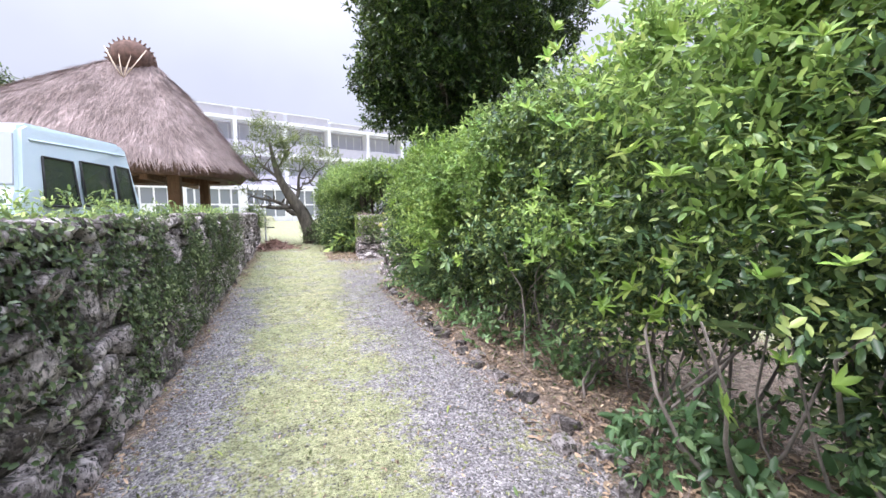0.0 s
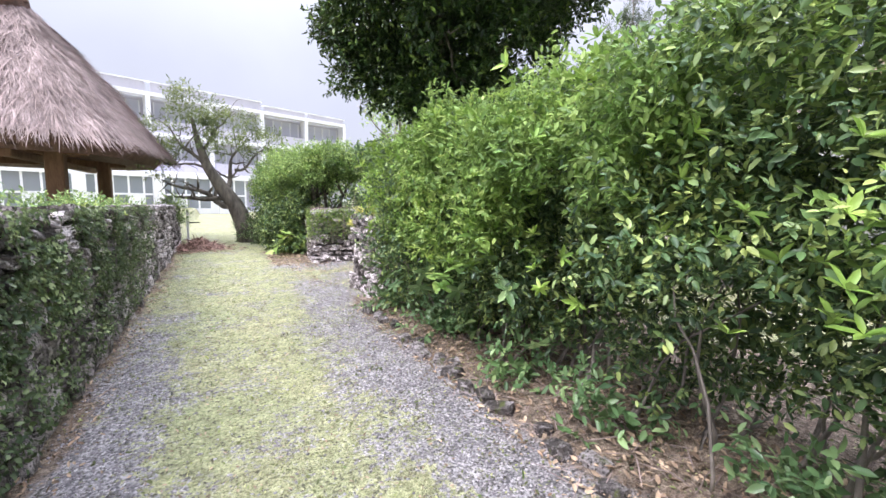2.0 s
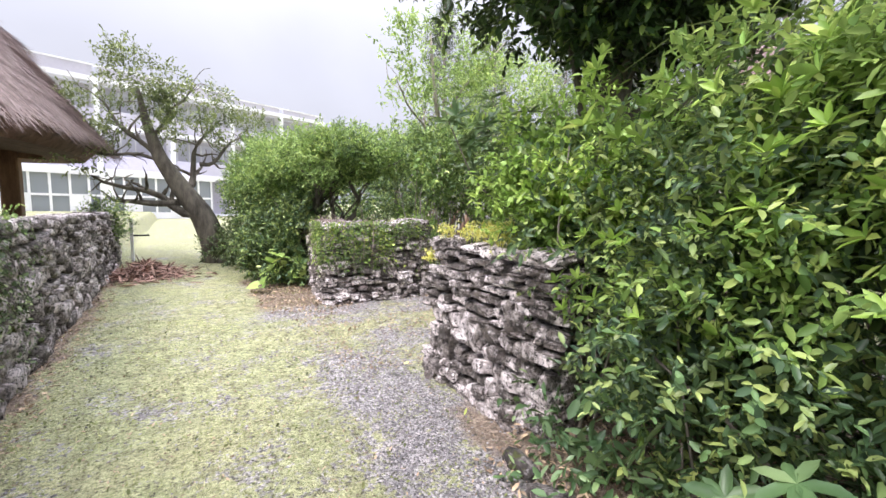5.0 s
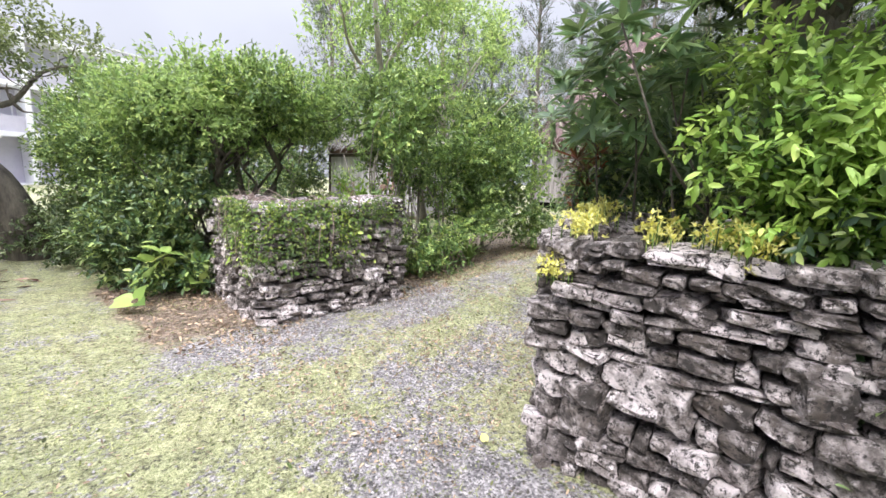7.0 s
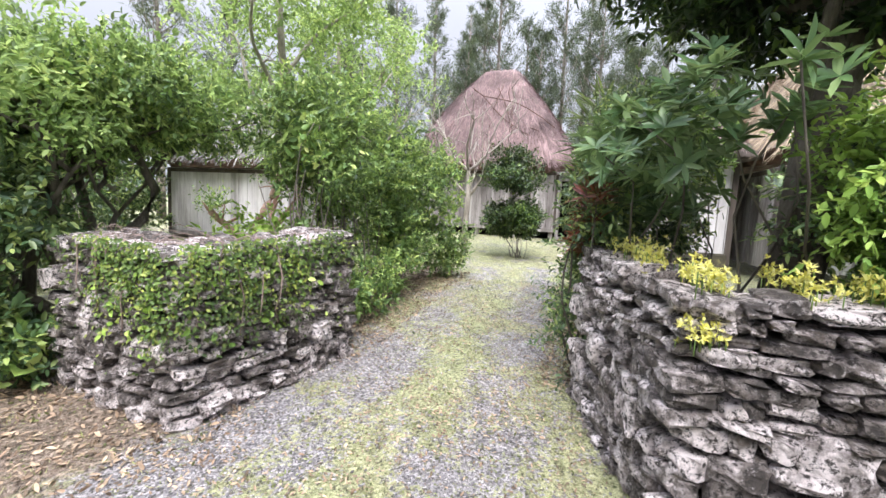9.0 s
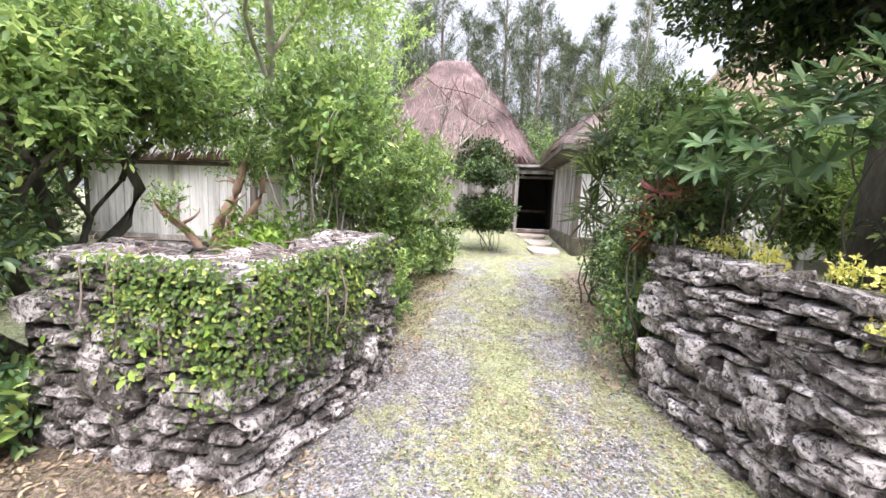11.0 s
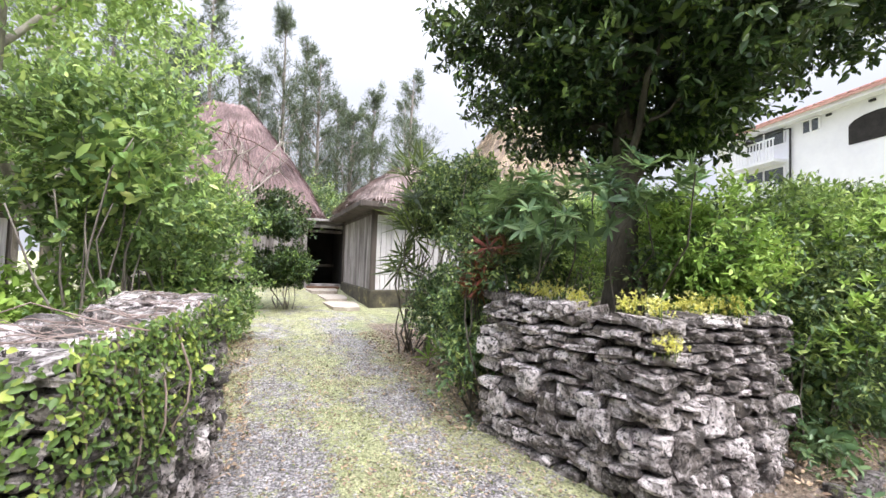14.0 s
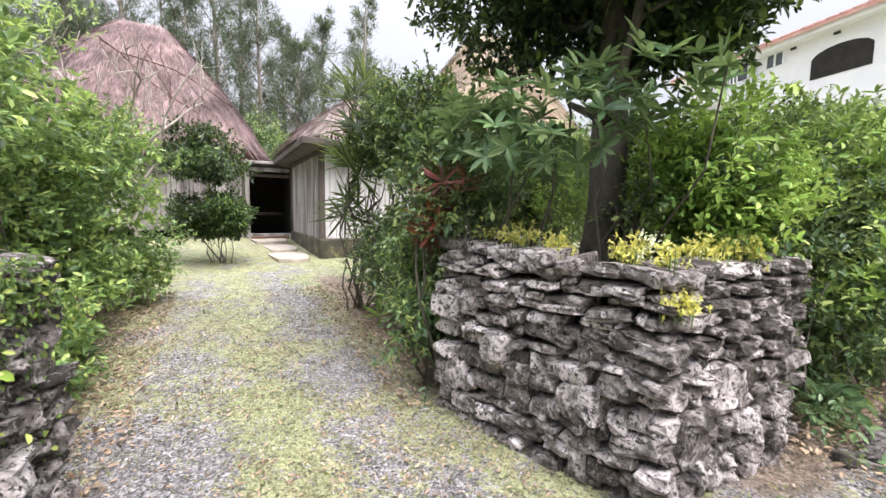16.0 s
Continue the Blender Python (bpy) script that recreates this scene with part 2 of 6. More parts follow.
MAT["bark"] = surface("grey_bark", [(0.3, (0.11, 0.093, 0.08)), (0.7, (0.36, 0.315, 0.28))], 6, 0.9, 0.8, 25, 0.02, (1, 1, 0.3))
MAT["bark_dark"] = surface("dark_mossy_bark", [(0.3, (0.045, 0.04, 0.032)), (0.7, (0.2, 0.175, 0.14))], 6, 0.9, 0.9, 25, 0.03, (1, 1, 0.3))
MAT["bark_pale"] = surface("pale_grey_bark", [(0.3, (0.2, 0.175, 0.15)), (0.7, (0.5, 0.45, 0.39))], 6, 0.9, 0.6, 25, 0.015, (1, 1, 0.3))
MAT["bark_red"] = surface("reddish_smooth_bark", [(0.3, (0.2, 0.1, 0.07)), (0.7, (0.42, 0.29, 0.22))], 4, 0.7, 0.3, 14, 0.01, (1, 1, 0.4))
MAT["thatch"] = surface("weathered_thatch", [(0.3, (0.16, 0.12, 0.1)), (0.7, (0.36, 0.29, 0.26))], 2, 0.95, 0.8, 40, 0.03)
MAT["straw"] = surface("thatch_straw", [(0.3, (0.17, 0.125, 0.112)), (0.7, (0.40, 0.315, 0.295))], 1.2, 0.9, 0, island=0.65)
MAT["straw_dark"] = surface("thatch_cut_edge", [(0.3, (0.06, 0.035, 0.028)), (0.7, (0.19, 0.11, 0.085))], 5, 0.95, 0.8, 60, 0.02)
MAT["plank"] = surface("weathered_grey_plank", [(0.3, (0.07, 0.06, 0.055)), (0.5, (0.29, 0.265, 0.26)), (0.7, (0.55, 0.525, 0.525))], 3, 0.85, 0.5, 24, 0.01, (1, 1, 0.12))
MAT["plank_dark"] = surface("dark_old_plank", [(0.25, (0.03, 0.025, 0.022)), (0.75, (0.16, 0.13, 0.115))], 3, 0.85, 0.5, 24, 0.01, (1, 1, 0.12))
MAT["timber"] = surface("brown_timber", [(0.3, (0.10, 0.05, 0.03)), (0.7, (0.25, 0.14, 0.085))], 5, 0.8, 0.4, 30, 0.01, (1, 1, 0.2))
# near-black colour that paints the shade of interiors and openings
MAT["dark"] = surface("painted_interior_shade", [(0.3, (0.012, 0.01, 0.01)), (0.7, (0.03, 0.027, 0.025))], 3, 0.95, 0)
MAT["white"] = surface("white_render_wall", [(0.3, (0.70, 0.70, 0.74)), (0.7, (0.82, 0.82, 0.84))], 0.6, 0.8, 0.1, fine=0.1)
MAT["lilac"] = surface("pale_lilac_wall", [(0.3, (0.46, 0.445, 0.53)), (0.7, (0.54, 0.52, 0.6))], 0.4, 0.8, 0.05, fine=0.1)
MAT["slab"] = surface("pale_concrete_slab", [(0.3, (0.33, 0.28, 0.23)), (0.7, (0.54, 0.48, 0.41))], 3, 0.9, 0.3)
MAT["tile_red"] = surface("red_roof_tile", [(0.3, (0.40, 0.22, 0.18)), (0.7, (0.55, 0.33, 0.28))], 3, 0.8, 0.3)
MAT["paint"] = surface("pale_blue_car_paint", [(0.3, (0.58, 0.70, 0.78)), (0.7, (0.66, 0.77, 0.84))], 1.5, 0.3, 0, fine=0.05)
MAT["rubber"] = surface("black_rubber", [(0.3, (0.015, 0.015, 0.015)), (0.7, (0.035, 0.035, 0.035))], 8, 0.8, 0.2)
MAT["hay"] = surface("dry_reddish_litter", [(0.3, (0.18, 0.10, 0.075)), (0.7, (0.45, 0.3, 0.24))], 5, 0.95, 0, island=0.9)
MAT["dead_leaf"] = surface("dead_leaf", [(0.3, (0.12, 0.07, 0.045)), (0.7, (0.5, 0.38, 0.26))], 5, 0.9, 0, island=1.0)
MAT["gravel"] = surface("gravel_stone", [(0.3, (0.14, 0.132, 0.138)), (0.7, (0.38, 0.36, 0.365))], 6, 0.95, 0.3, 60, 0.005, island=0.9)
MAT["grass"] = leaf_material("grass_blade", (0.14, 0.175, 0.065), (0.31, 0.35, 0.14), (0.55, 0.55, 0.31), 0.5, 0.7)

MAT["lime_soft"] = leaf_material("young_bright_leaf", (0.1, 0.2, 0.055), (0.25, 0.41, 0.11), (0.54, 0.69, 0.23), 0.5, 0.42, 0.45)
MAT["tuft"] = leaf_material("dark_tuft", (0.05, 0.06, 0.03), (0.11, 0.12, 0.06), (0.22, 0.24, 0.11), 0.5, 0.8)
MAT["olive"] = leaf_material("olive_leaf", (0.06, 0.085, 0.04), (0.15, 0.19, 0.085), (0.33, 0.38, 0.17), 0.55, 0.6)
MAT["spike"] = leaf_material("dark_spiky_leaf", (0.02, 0.04, 0.02), (0.06, 0.10, 0.035), (0.26, 0.34, 0.09), 0.55)
MAT["grass_green"] = leaf_material("long_green_grass", (0.08, 0.15, 0.04), (0.2, 0.33, 0.09), (0.42, 0.55, 0.18), 0.5, 0.5)
MAT["straw_pink"] = surface("pinkish_thatch_straw", [(0.3, (0.10, 0.066, 0.064)), (0.7, (0.34, 0.235, 0.228))], 0.9, 0.9, 0, island=0.8)
MAT["straw_gold"] = surface("golden_thatch_straw", [(0.3, (0.22, 0.165, 0.11)), (0.7, (0.47, 0.375, 0.26))], 0.9, 0.9, 0, island=0.8)
MAT["straw_grey"] = surface("grey_thatch_straw", [(0.3, (0.2, 0.19, 0.18)), (0.7, (0.42, 0.40, 0.38))], 0.9, 0.9, 0, island=0.8)
# pale boards of shed and house; on the hut the tone paints a lit wall
MAT["plank_pale"] = surface("pale_and_lit_plank", [(0.28, (0.2, 0.185, 0.18)), (0.48, (0.54, 0.52, 0.53)), (0.75, (0.74, 0.72, 0.74))], 2, 0.85, 0.4, 24, 0.01, (1, 1, 0.12))
MAT["mossy_foot"] = surface("mossy_dark_footing", [(0.35, (0.03, 0.027, 0.024)), (0.6, (0.10, 0.09, 0.06)), (0.75, (0.42, 0.38, 0.16))], 2.5, 0.95, 0.6, 18, 0.02)
MAT["bamboo"] = surface("pale_bamboo", [(0.3, (0.5, 0.38, 0.28)), (0.7, (0.66, 0.54, 0.42))], 5, 0.6, 0.1)
MAT["vine"] = surface("dry_vine", [(0.3, (0.18, 0.125, 0.11)), (0.7, (0.4, 0.31, 0.275))], 6, 0.9, 0.3, 30)


def glass_material(name, tint, rough=0.05):
    m, n, l = material(name)
    b = n["Principled BSDF"]
    b.inputs["Base Color"].default_value = (*tint, 1)
    b.inputs["Roughness"].default_value = rough
    b.inputs["Transmission Weight"].default_value = 0.35
    b.inputs["IOR"].default_value = 1.8
    return m


MAT["glass"] = glass_material("tinted_window_glass", (0.045, 0.06, 0.055), 0.03)
# the far building's distance haze is put into these lightened glass tints
MAT["glass_pale"] = glass_material("pale_window_glass", (0.62, 0.66, 0.74), 0.25)
MAT["glass_lilac"] = glass_material("haze_tinted_lilac_glass", (0.5, 0.5, 0.6), 0.35)
MAT["glass_porch"] = glass_material("haze_tinted_porch_glass", (0.34, 0.37, 0.42), 0.2)


# ---- building helpers ----
def rise(x, y):
    """Ground height: flat in the lane, climbing gently into the yard."""
    return 0.045 * min(max(x - 2.0, 0.0), 13.5)


def link_mesh(name, me, mat, parent=None, label="", smooth=False):
    me.materials.append(MAT[mat] if isinstance(mat, str) else mat)
    if smooth:
        me.polygons.foreach_set("use_smooth", [True] * len(me.polygons))
    ob = new(name, me)
    if parent:
        ob.parent = parent
    if label:
        tagged(ob, label)
    return ob


def part(name, bm, mat, parent=None, label="", smooth=False):
    me = bpy.data.meshes.new(name)
    bm.to_mesh(me)
    bm.free()
    return link_mesh(name, me, mat, parent, label, smooth)


def raw(name, verts, loops, sizes, mat, parent=None, label="", smooth=False):
    """A mesh object from numpy vertices, loop indices and face sizes."""
    me = bpy.data.meshes.new(name)
    verts, loops, sizes = np.asarray(verts, np.float32), np.asarray(loops, np.int32).ravel(), np.asarray(sizes, np.int32)
    me.vertices.add(len(verts))
    me.vertices.foreach_set("co", verts.ravel())
    me.loops.add(len(loops))
    me.loops.foreach_set("vertex_index", loops)
    me.polygons.add(len(sizes))
    me.polygons.foreach_set("loop_start", np.concatenate([[0], np.cumsum(sizes)[:-1]]).astype(np.int32))
    me.polygons.foreach_set("loop_total", sizes)
    me.update(calc_edges=True)
    return link_mesh(name, me, mat, parent, label, smooth)


def empty(name, at, label, category, group="", kind="", turn=0):
    ob = new(name)
    ob.empty_display_size = 0.2
    ob.matrix_world = pose(*at, 0, 0, turn)
    return tagged(ob, label, category, group, kind)


def add_box(bm, lo, hi, bevel=0.0):
    size = [h - l for l, h in zip(lo, hi)]
    mid = [(h + l) / 2 for l, h in zip(lo, hi)]
    made = bmesh.ops.create_cube(bm, size=1, matrix=Matrix.Translation(mid) @ Matrix.Diagonal((*size, 1)))
    if bevel:
        edges = list({e for v in made["verts"] for e in v.link_edges})
        bmesh.ops.bevel(bm, geom=edges, offset=bevel, segments=1, affect="EDGES", profile=0.5)
    return bm


def box(lo, hi, bevel=0.0):
    return add_box(bmesh.new(), lo, hi, bevel)


def tube_data(points, radii, sides=7):
    """Vertices and faces of a tapered tube along points."""
    pts = np.asarray(points, float)
    tang = np.gradient(pts, axis=0)
    tang /= np.linalg.norm(tang, axis=1)[:, None] + 1e-9
    ref = np.where(np.abs(tang[:, 2:3]) > 0.9, [[1.0, 0, 0]], [[0, 0, 1.0]])
    u = np.cross(tang, ref)
    u /= np.linalg.norm(u, axis=1)[:, None] + 1e-9
    v = np.cross(tang, u)
    a = np.linspace(0, 2 * np.pi, sides, endpoint=False)
    rings = pts[:, None] + np.asarray(radii)[:, None, None] * (np.cos(a)[None, :, None] * u[:, None] + np.sin(a)[None, :, None] * v[:, None])
    verts = rings.reshape(-1, 3)
    faces = []
    for i in range(len(pts) - 1):
        for j in range(sides):
            k = (j + 1) % sides
            faces.append((i * sides + j, i * sides + k, (i + 1) * sides + k, (i + 1) * sides + j))
    faces.append(tuple(range(sides))[::-1])
    faces.append(tuple(range((len(pts) - 1) * sides, len(pts) * sides)))
    return verts, faces


def tubes(name, runs, mat, parent=None, label="", sides=7):
    """One mesh of several tubes; runs: (points, radii)."""
    verts, loops, sizes, base = [], [], [], 0
    for pts, rad in runs:
        v, f = tube_data(pts, rad, sides)
        verts.append(v)
        for q in f:
            loops.extend(i + base for i in q)
            sizes.append(len(q))
        base += len(v)
    return raw(name, np.concatenate(verts), loops, sizes, mat, parent, label, True)


def unit(v):
    return v / (np.linalg.norm(v, axis=-1, keepdims=True) + 1e-9)


LEAF = np.array([(0, 0, 0), (0.28, 0.42, 0.10), (0.68, 0.40, 0.10), (1, 0, -0.06), (0.68, -0.40, 0.10), (0.28, -0.42, 0.10)])
HEART = np.array([(0.3, 0, 0.02), (0, 0, 0.03), (-0.16, 0.24, 0.1), (0.02, 0.45, 0.16), (0.3, 0.5, 0.17), (0.6, 0.36, 0.1), (0.83, 0.16, 0.0), (1, 0, -0.1), (0.83, -0.16, 0.0), (0.6, -0.36, 0.1), (0.3, -0.5, 0.17), (0.02, -0.45, 0.16), (-0.16, -0.24, 0.1)])


def broad_leaves(name, base, way, up, length, width, mat, parent=None):
    """Large cupped heart-shaped leaves, smooth, with a short stalk each."""
    way = unit(way)
    side = unit(np.cross(up, way))
    nrm = np.cross(way, side)
    length, width = np.asarray(length)[:, None, None], np.asarray(width)[:, None, None]
    verts = base[:, None] + HEART[None, :, 0:1] * length * way[:, None] + HEART[None, :, 1:2] * width * side[:, None] + HEART[None, :, 2:3] * width * nrm[:, None]
    fan = np.array([(0, i, i + 1 if i < 12 else 1) for i in range(1, 13)])
    loops = (np.arange(len(base))[:, None, None] * 13 + fan[None]).ravel()
    return raw(name, verts.reshape(-1, 3), loops, np.full(len(base) * 12, 3), mat, parent, "", True)




def leaves(name, base, way, up, length, width, mat, parent=None, label="", plain=False):
    """One mesh of many folded leaves: base points, directions, face normals, lengths and widths."""
    way = unit(way)
    side = unit(np.cross(up, way))
    nrm = np.cross(way, side)
    t = LEAF
    length, width = np.asarray(length)[:, None, None], np.asarray(width)[:, None, None]
    verts = base[:, None] + t[None, :, 0:1] * length * way[:, None] + t[None, :, 1:2] * width * side[:, None] + t[None, :, 2:3] * width * 1.6 * nrm[:, None]
    n = len(base)
    if plain:  # straws, needles and blades: one lozenge each
        return raw(name, verts[:, [0, 1, 3, 5]].reshape(-1, 3), np.arange(n * 4), np.full(n, 4), mat, parent, label)
    one = np.array([0, 3, 2, 1, 0, 5, 4, 3])
    loops = (np.arange(n)[:, None] * 6 + one[None]).ravel()
    return raw(name, verts.reshape(-1, 3), loops, np.full(n * 2, 4), mat, parent, label)


def in_blobs(rng, blobs, count, depth=0.3):
    """Points near the skin of a union of ellipsoids, with outward normals. blobs: (cx, cy, cz, rx, ry, rz)."""
    b = np.asarray(blobs, float)
    w = (b[:, 3] * b[:, 4] + b[:, 4] * b[:, 5] + b[:, 3] * b[:, 5])
    pts, nor = [], []
    got = 0
    while got < count:
        k = rng.choice(len(b), count * 2, p=w / w.sum())
        d = unit(rng.normal(size=(count * 2, 3)))
        r = 1 - np.abs(rng.normal(0, depth, count * 2))
        ok = r > 0.1
        p = b[k, :3] + d * b[k, 3:] * r[:, None]
        inside = np.zeros(len(p), bool)
        for q in b:
            inside |= (((p - q[:3]) / q[3:]) ** 2).sum(1) < 0.36
        ok &= ~inside
        pts.append(p[ok])
        nor.append(unit(d[ok] / b[k[ok], 3:]))
        got += ok.sum()
    return np.concatenate(pts)[:count], np.concatenate(nor)[:count]


def sprigs(rng, pts, nor, per, reach, droop=0.0):
    """Leaf bases and directions for twigs that stand out of pts along nor."""
    n = len(pts)
    twig = unit(nor + rng.normal(0, 0.55, (n, 3)) + [0, 0, 0.25 - droop])
    s = np.tile(np.linspace(0, 1, per), n)
    base = np.repeat(pts, per, 0) + np.repeat(twig, per, 0) * (s * reach)[:, None]
    way = unit(np.repeat(twig, per, 0) * 0.7 + rng.normal(0, 0.75, (n * per, 3)) - [0, 0, 0.15 + droop])
    up = unit(rng.normal(0, 0.5, (n * per, 3)) + [0, 0, 1.0] + 0.5 * np.repeat(nor, per, 0))
    return base, way, up


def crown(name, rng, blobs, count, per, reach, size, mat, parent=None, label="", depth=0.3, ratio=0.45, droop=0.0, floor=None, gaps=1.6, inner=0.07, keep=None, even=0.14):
    """Clumps of leafy twigs on the skin of the blobs, with gaps between the clumps and oversized leaves added inside to
    block light.
    """
    few = max(8, count // 7)
    pts, nor = in_blobs(rng, blobs, few * 2, depth)
    if keep is not None:
        k = keep(pts)
        pts, nor = pts[k], nor[k]
    if gaps:
        off = float(rng.uniform(0, 50))
        dense = np.array([noise.noise(Vector((q[0] * gaps + off, q[1] * gaps, q[2] * gaps))) + 0.55 * noise.noise(Vector((q[0] * gaps * 2.7, q[1] * gaps * 2.7 + off, q[2] * gaps * 2.7))) for q in pts])
        k = np.argsort(-(dense + rng.normal(0, even, len(pts))))[:few]
        pts, nor = pts[k], nor[k]
    pts, nor = pts[:few], nor[:few]
    few = len(pts)
    pts = np.repeat(pts, 7, 0) + np.clip(rng.normal(0, 0.5, (few * 7, 3)), -1, 1) * reach * 1.1
    nor = unit(np.repeat(nor, 7, 0) + rng.normal(0, 0.3, (few * 7, 3)))
    if floor is not None:
        k = pts[:, 2] > floor
        pts, nor = pts[k], nor[k]
    base, way, up = sprigs(rng, pts, nor, per, reach, droop)
    length = size * rng.uniform(0.6, 1.35, len(base))
    # oversized leaves added deep inside, only to stop light and darken the gaps
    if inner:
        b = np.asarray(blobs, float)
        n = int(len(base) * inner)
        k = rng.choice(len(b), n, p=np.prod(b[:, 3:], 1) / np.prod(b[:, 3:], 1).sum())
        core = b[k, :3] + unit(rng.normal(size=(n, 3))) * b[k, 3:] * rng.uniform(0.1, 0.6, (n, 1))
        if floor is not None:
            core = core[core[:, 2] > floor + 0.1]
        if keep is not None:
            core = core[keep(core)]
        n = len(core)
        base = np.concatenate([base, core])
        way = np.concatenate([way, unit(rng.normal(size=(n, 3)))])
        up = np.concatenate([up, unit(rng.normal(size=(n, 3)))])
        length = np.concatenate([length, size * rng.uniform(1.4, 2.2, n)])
    return leaves(name, base, way, up, length, length * ratio, mat, parent, label)


def limb(rng, a, b, r0, r1, steps=7, wobble=0.06):
    a, b = np.asarray(a, float), np.asarray(b, float)
    s = np.linspace(0, 1, steps)[:, None]
    bend = rng.normal(0, wobble, (steps, 3))
    for _ in range(4):  # slow bends, no zigzag
        bend[1:-1] = (bend[:-2] + 2 * bend[1:-1] + bend[2:]) / 4
    p = a + (b - a) * s + 2.1 * bend * np.sin(np.pi * s) * np.linalg.norm(b - a)
    return p, np.linspace(r0, r1, steps)




# ---- ground ----
def ground():
    """One sheet to the horizon: fine near the lane and the yard, coarse far off."""
    xs = np.unique(np.concatenate([np.linspace(-900, -20, 12), np.linspace(-20, -6, 15), np.linspace(-6, 24, 150), np.linspace(24, 900, 14)]))
    ys = np.unique(np.concatenate([np.linspace(-900, -14, 12), np.linspace(-14, -4, 11), np.linspace(-4, 24, 140), np.linspace(24, 900, 14)]))
    verts = []
    for y in ys:
        for x in xs:
            z = rise(x, y)
            if abs(x) < 30 and abs(y) < 30:
                z += 0.03 * (noise.noise(Vector((x * 0.7, y * 0.7, 0))) + 0.5 * noise.noise(Vector((x * 2.3, y * 2.3, 3))))
                if 1.55 < x < 9 and y < 7.6:
                    z += 0.10 * min(1, (x - 1.55) / 0.35)
            if x < -1.45:
                z += 0.55 * min(1, (-1.45 - x) / 0.15)
            verts.append((x, y, z))
    nx, ny = len(xs), len(ys)
    i, j = np.meshgrid(np.arange(nx - 1), np.arange(ny - 1))
    a = (j * nx + i).ravel()
    loops = np.stack([a, a + 1, a + nx + 1, a + nx], 1)
    g = raw("ground", verts, loops, np.full(len(a), 4), "ground", None, "", True)
    return tagged(g, "patchy yellow-green grass over grey gravel, trodden lane", "ground", "", "structure")


ground()


# ---- dry stone walls ----
def along(path, s):
    """The point and direction at length s of a polyline."""
    for a, b in zip(path, path[1:]):
        d = math.dist(a, b)
        if s <= d:
            u = ((b[0] - a[0]) / d, (b[1] - a[1]) / d)
            return (a[0] + u[0] * s, a[1] + u[1] * s), u
        s -= d
    return path[-1], u


def smooth_path(path):
    """Rounds the corners of a closed or open outline (two rounds of corner cutting)."""
    for _ in range(2):
        out = [path[0]]
        for a, b in zip(path, path[1:]):
            out += [(a[0] * 0.75 + b[0] * 0.25, a[1] * 0.75 + b[1] * 0.25), (a[0] * 0.25 + b[0] * 0.75, a[1] * 0.25 + b[1] * 0.75)]
        path = out + [path[-1]]
    return path


ROCKS = {}


def rock_meshes(mat):
    """A dozen worn stones of unit size, shared by all walls."""
    if mat in ROCKS:
        return ROCKS[mat]
    rng = random.Random(5)
    made = []
    for k in range(14):
        bm = bmesh.new()
        bmesh.ops.create_cube(bm, size=1)
        bmesh.ops.subdivide_edges(bm, edges=bm.edges[:], cuts=2, use_grid_fill=True)
        off = Vector((rng.random() * 50, rng.random() * 50, k))
        skew = rng.uniform(-0.25, 0.25)
        taper = rng.uniform(0.0, 0.35)
        for v in bm.verts:
            c = v.co.copy()
            r = c.length
            c = c.lerp(c.normalized() * 0.56, 0.33)
            c += 0.11 * Vector(noise.noise_vector(c * 1.9 + off))
            c += 0.1 * Vector(noise.noise_vector(c * 4 + off))
            c.z += skew * c.x * 0.5
            c.z *= 1 - taper * (c.x + 0.5)
            v.co = c
        me = bpy.data.meshes.new("stone")
        bm.to_mesh(me)
        bm.free()
        me.materials.append(MAT[mat])
        me.polygons.foreach_set("use_smooth", [False] * len(me.polygons))
        made.append(me)
    ROCKS[mat] = made
    return made


def wall_core(name, path, inner, height, label, mat="rubble", top=None):
    """The dark rubble heart of a wall between an outer and an inner outline."""
    bm = bmesh.new()
    ring = list(path) + list(reversed(inner))
    low = [bm.verts.new((x, y, rise(x, y) - 0.15)) for x, y in ring]
    upper = [bm.verts.new((x, y, rise(x, y) + height * (top(y) if top else 1) - 0.05)) for x, y in ring]
    n = len(ring)
    for i in range(n):
        bm.faces.new((low[i], low[(i + 1) % n], upper[(i + 1) % n], upper[i]))
    bm.faces.new(upper)
    bmesh.ops.recalc_face_normals(bm, faces=bm.faces)
    ob = part(name, bm, mat)
    return tagged(ob, label, "stone wall", "", "structure")


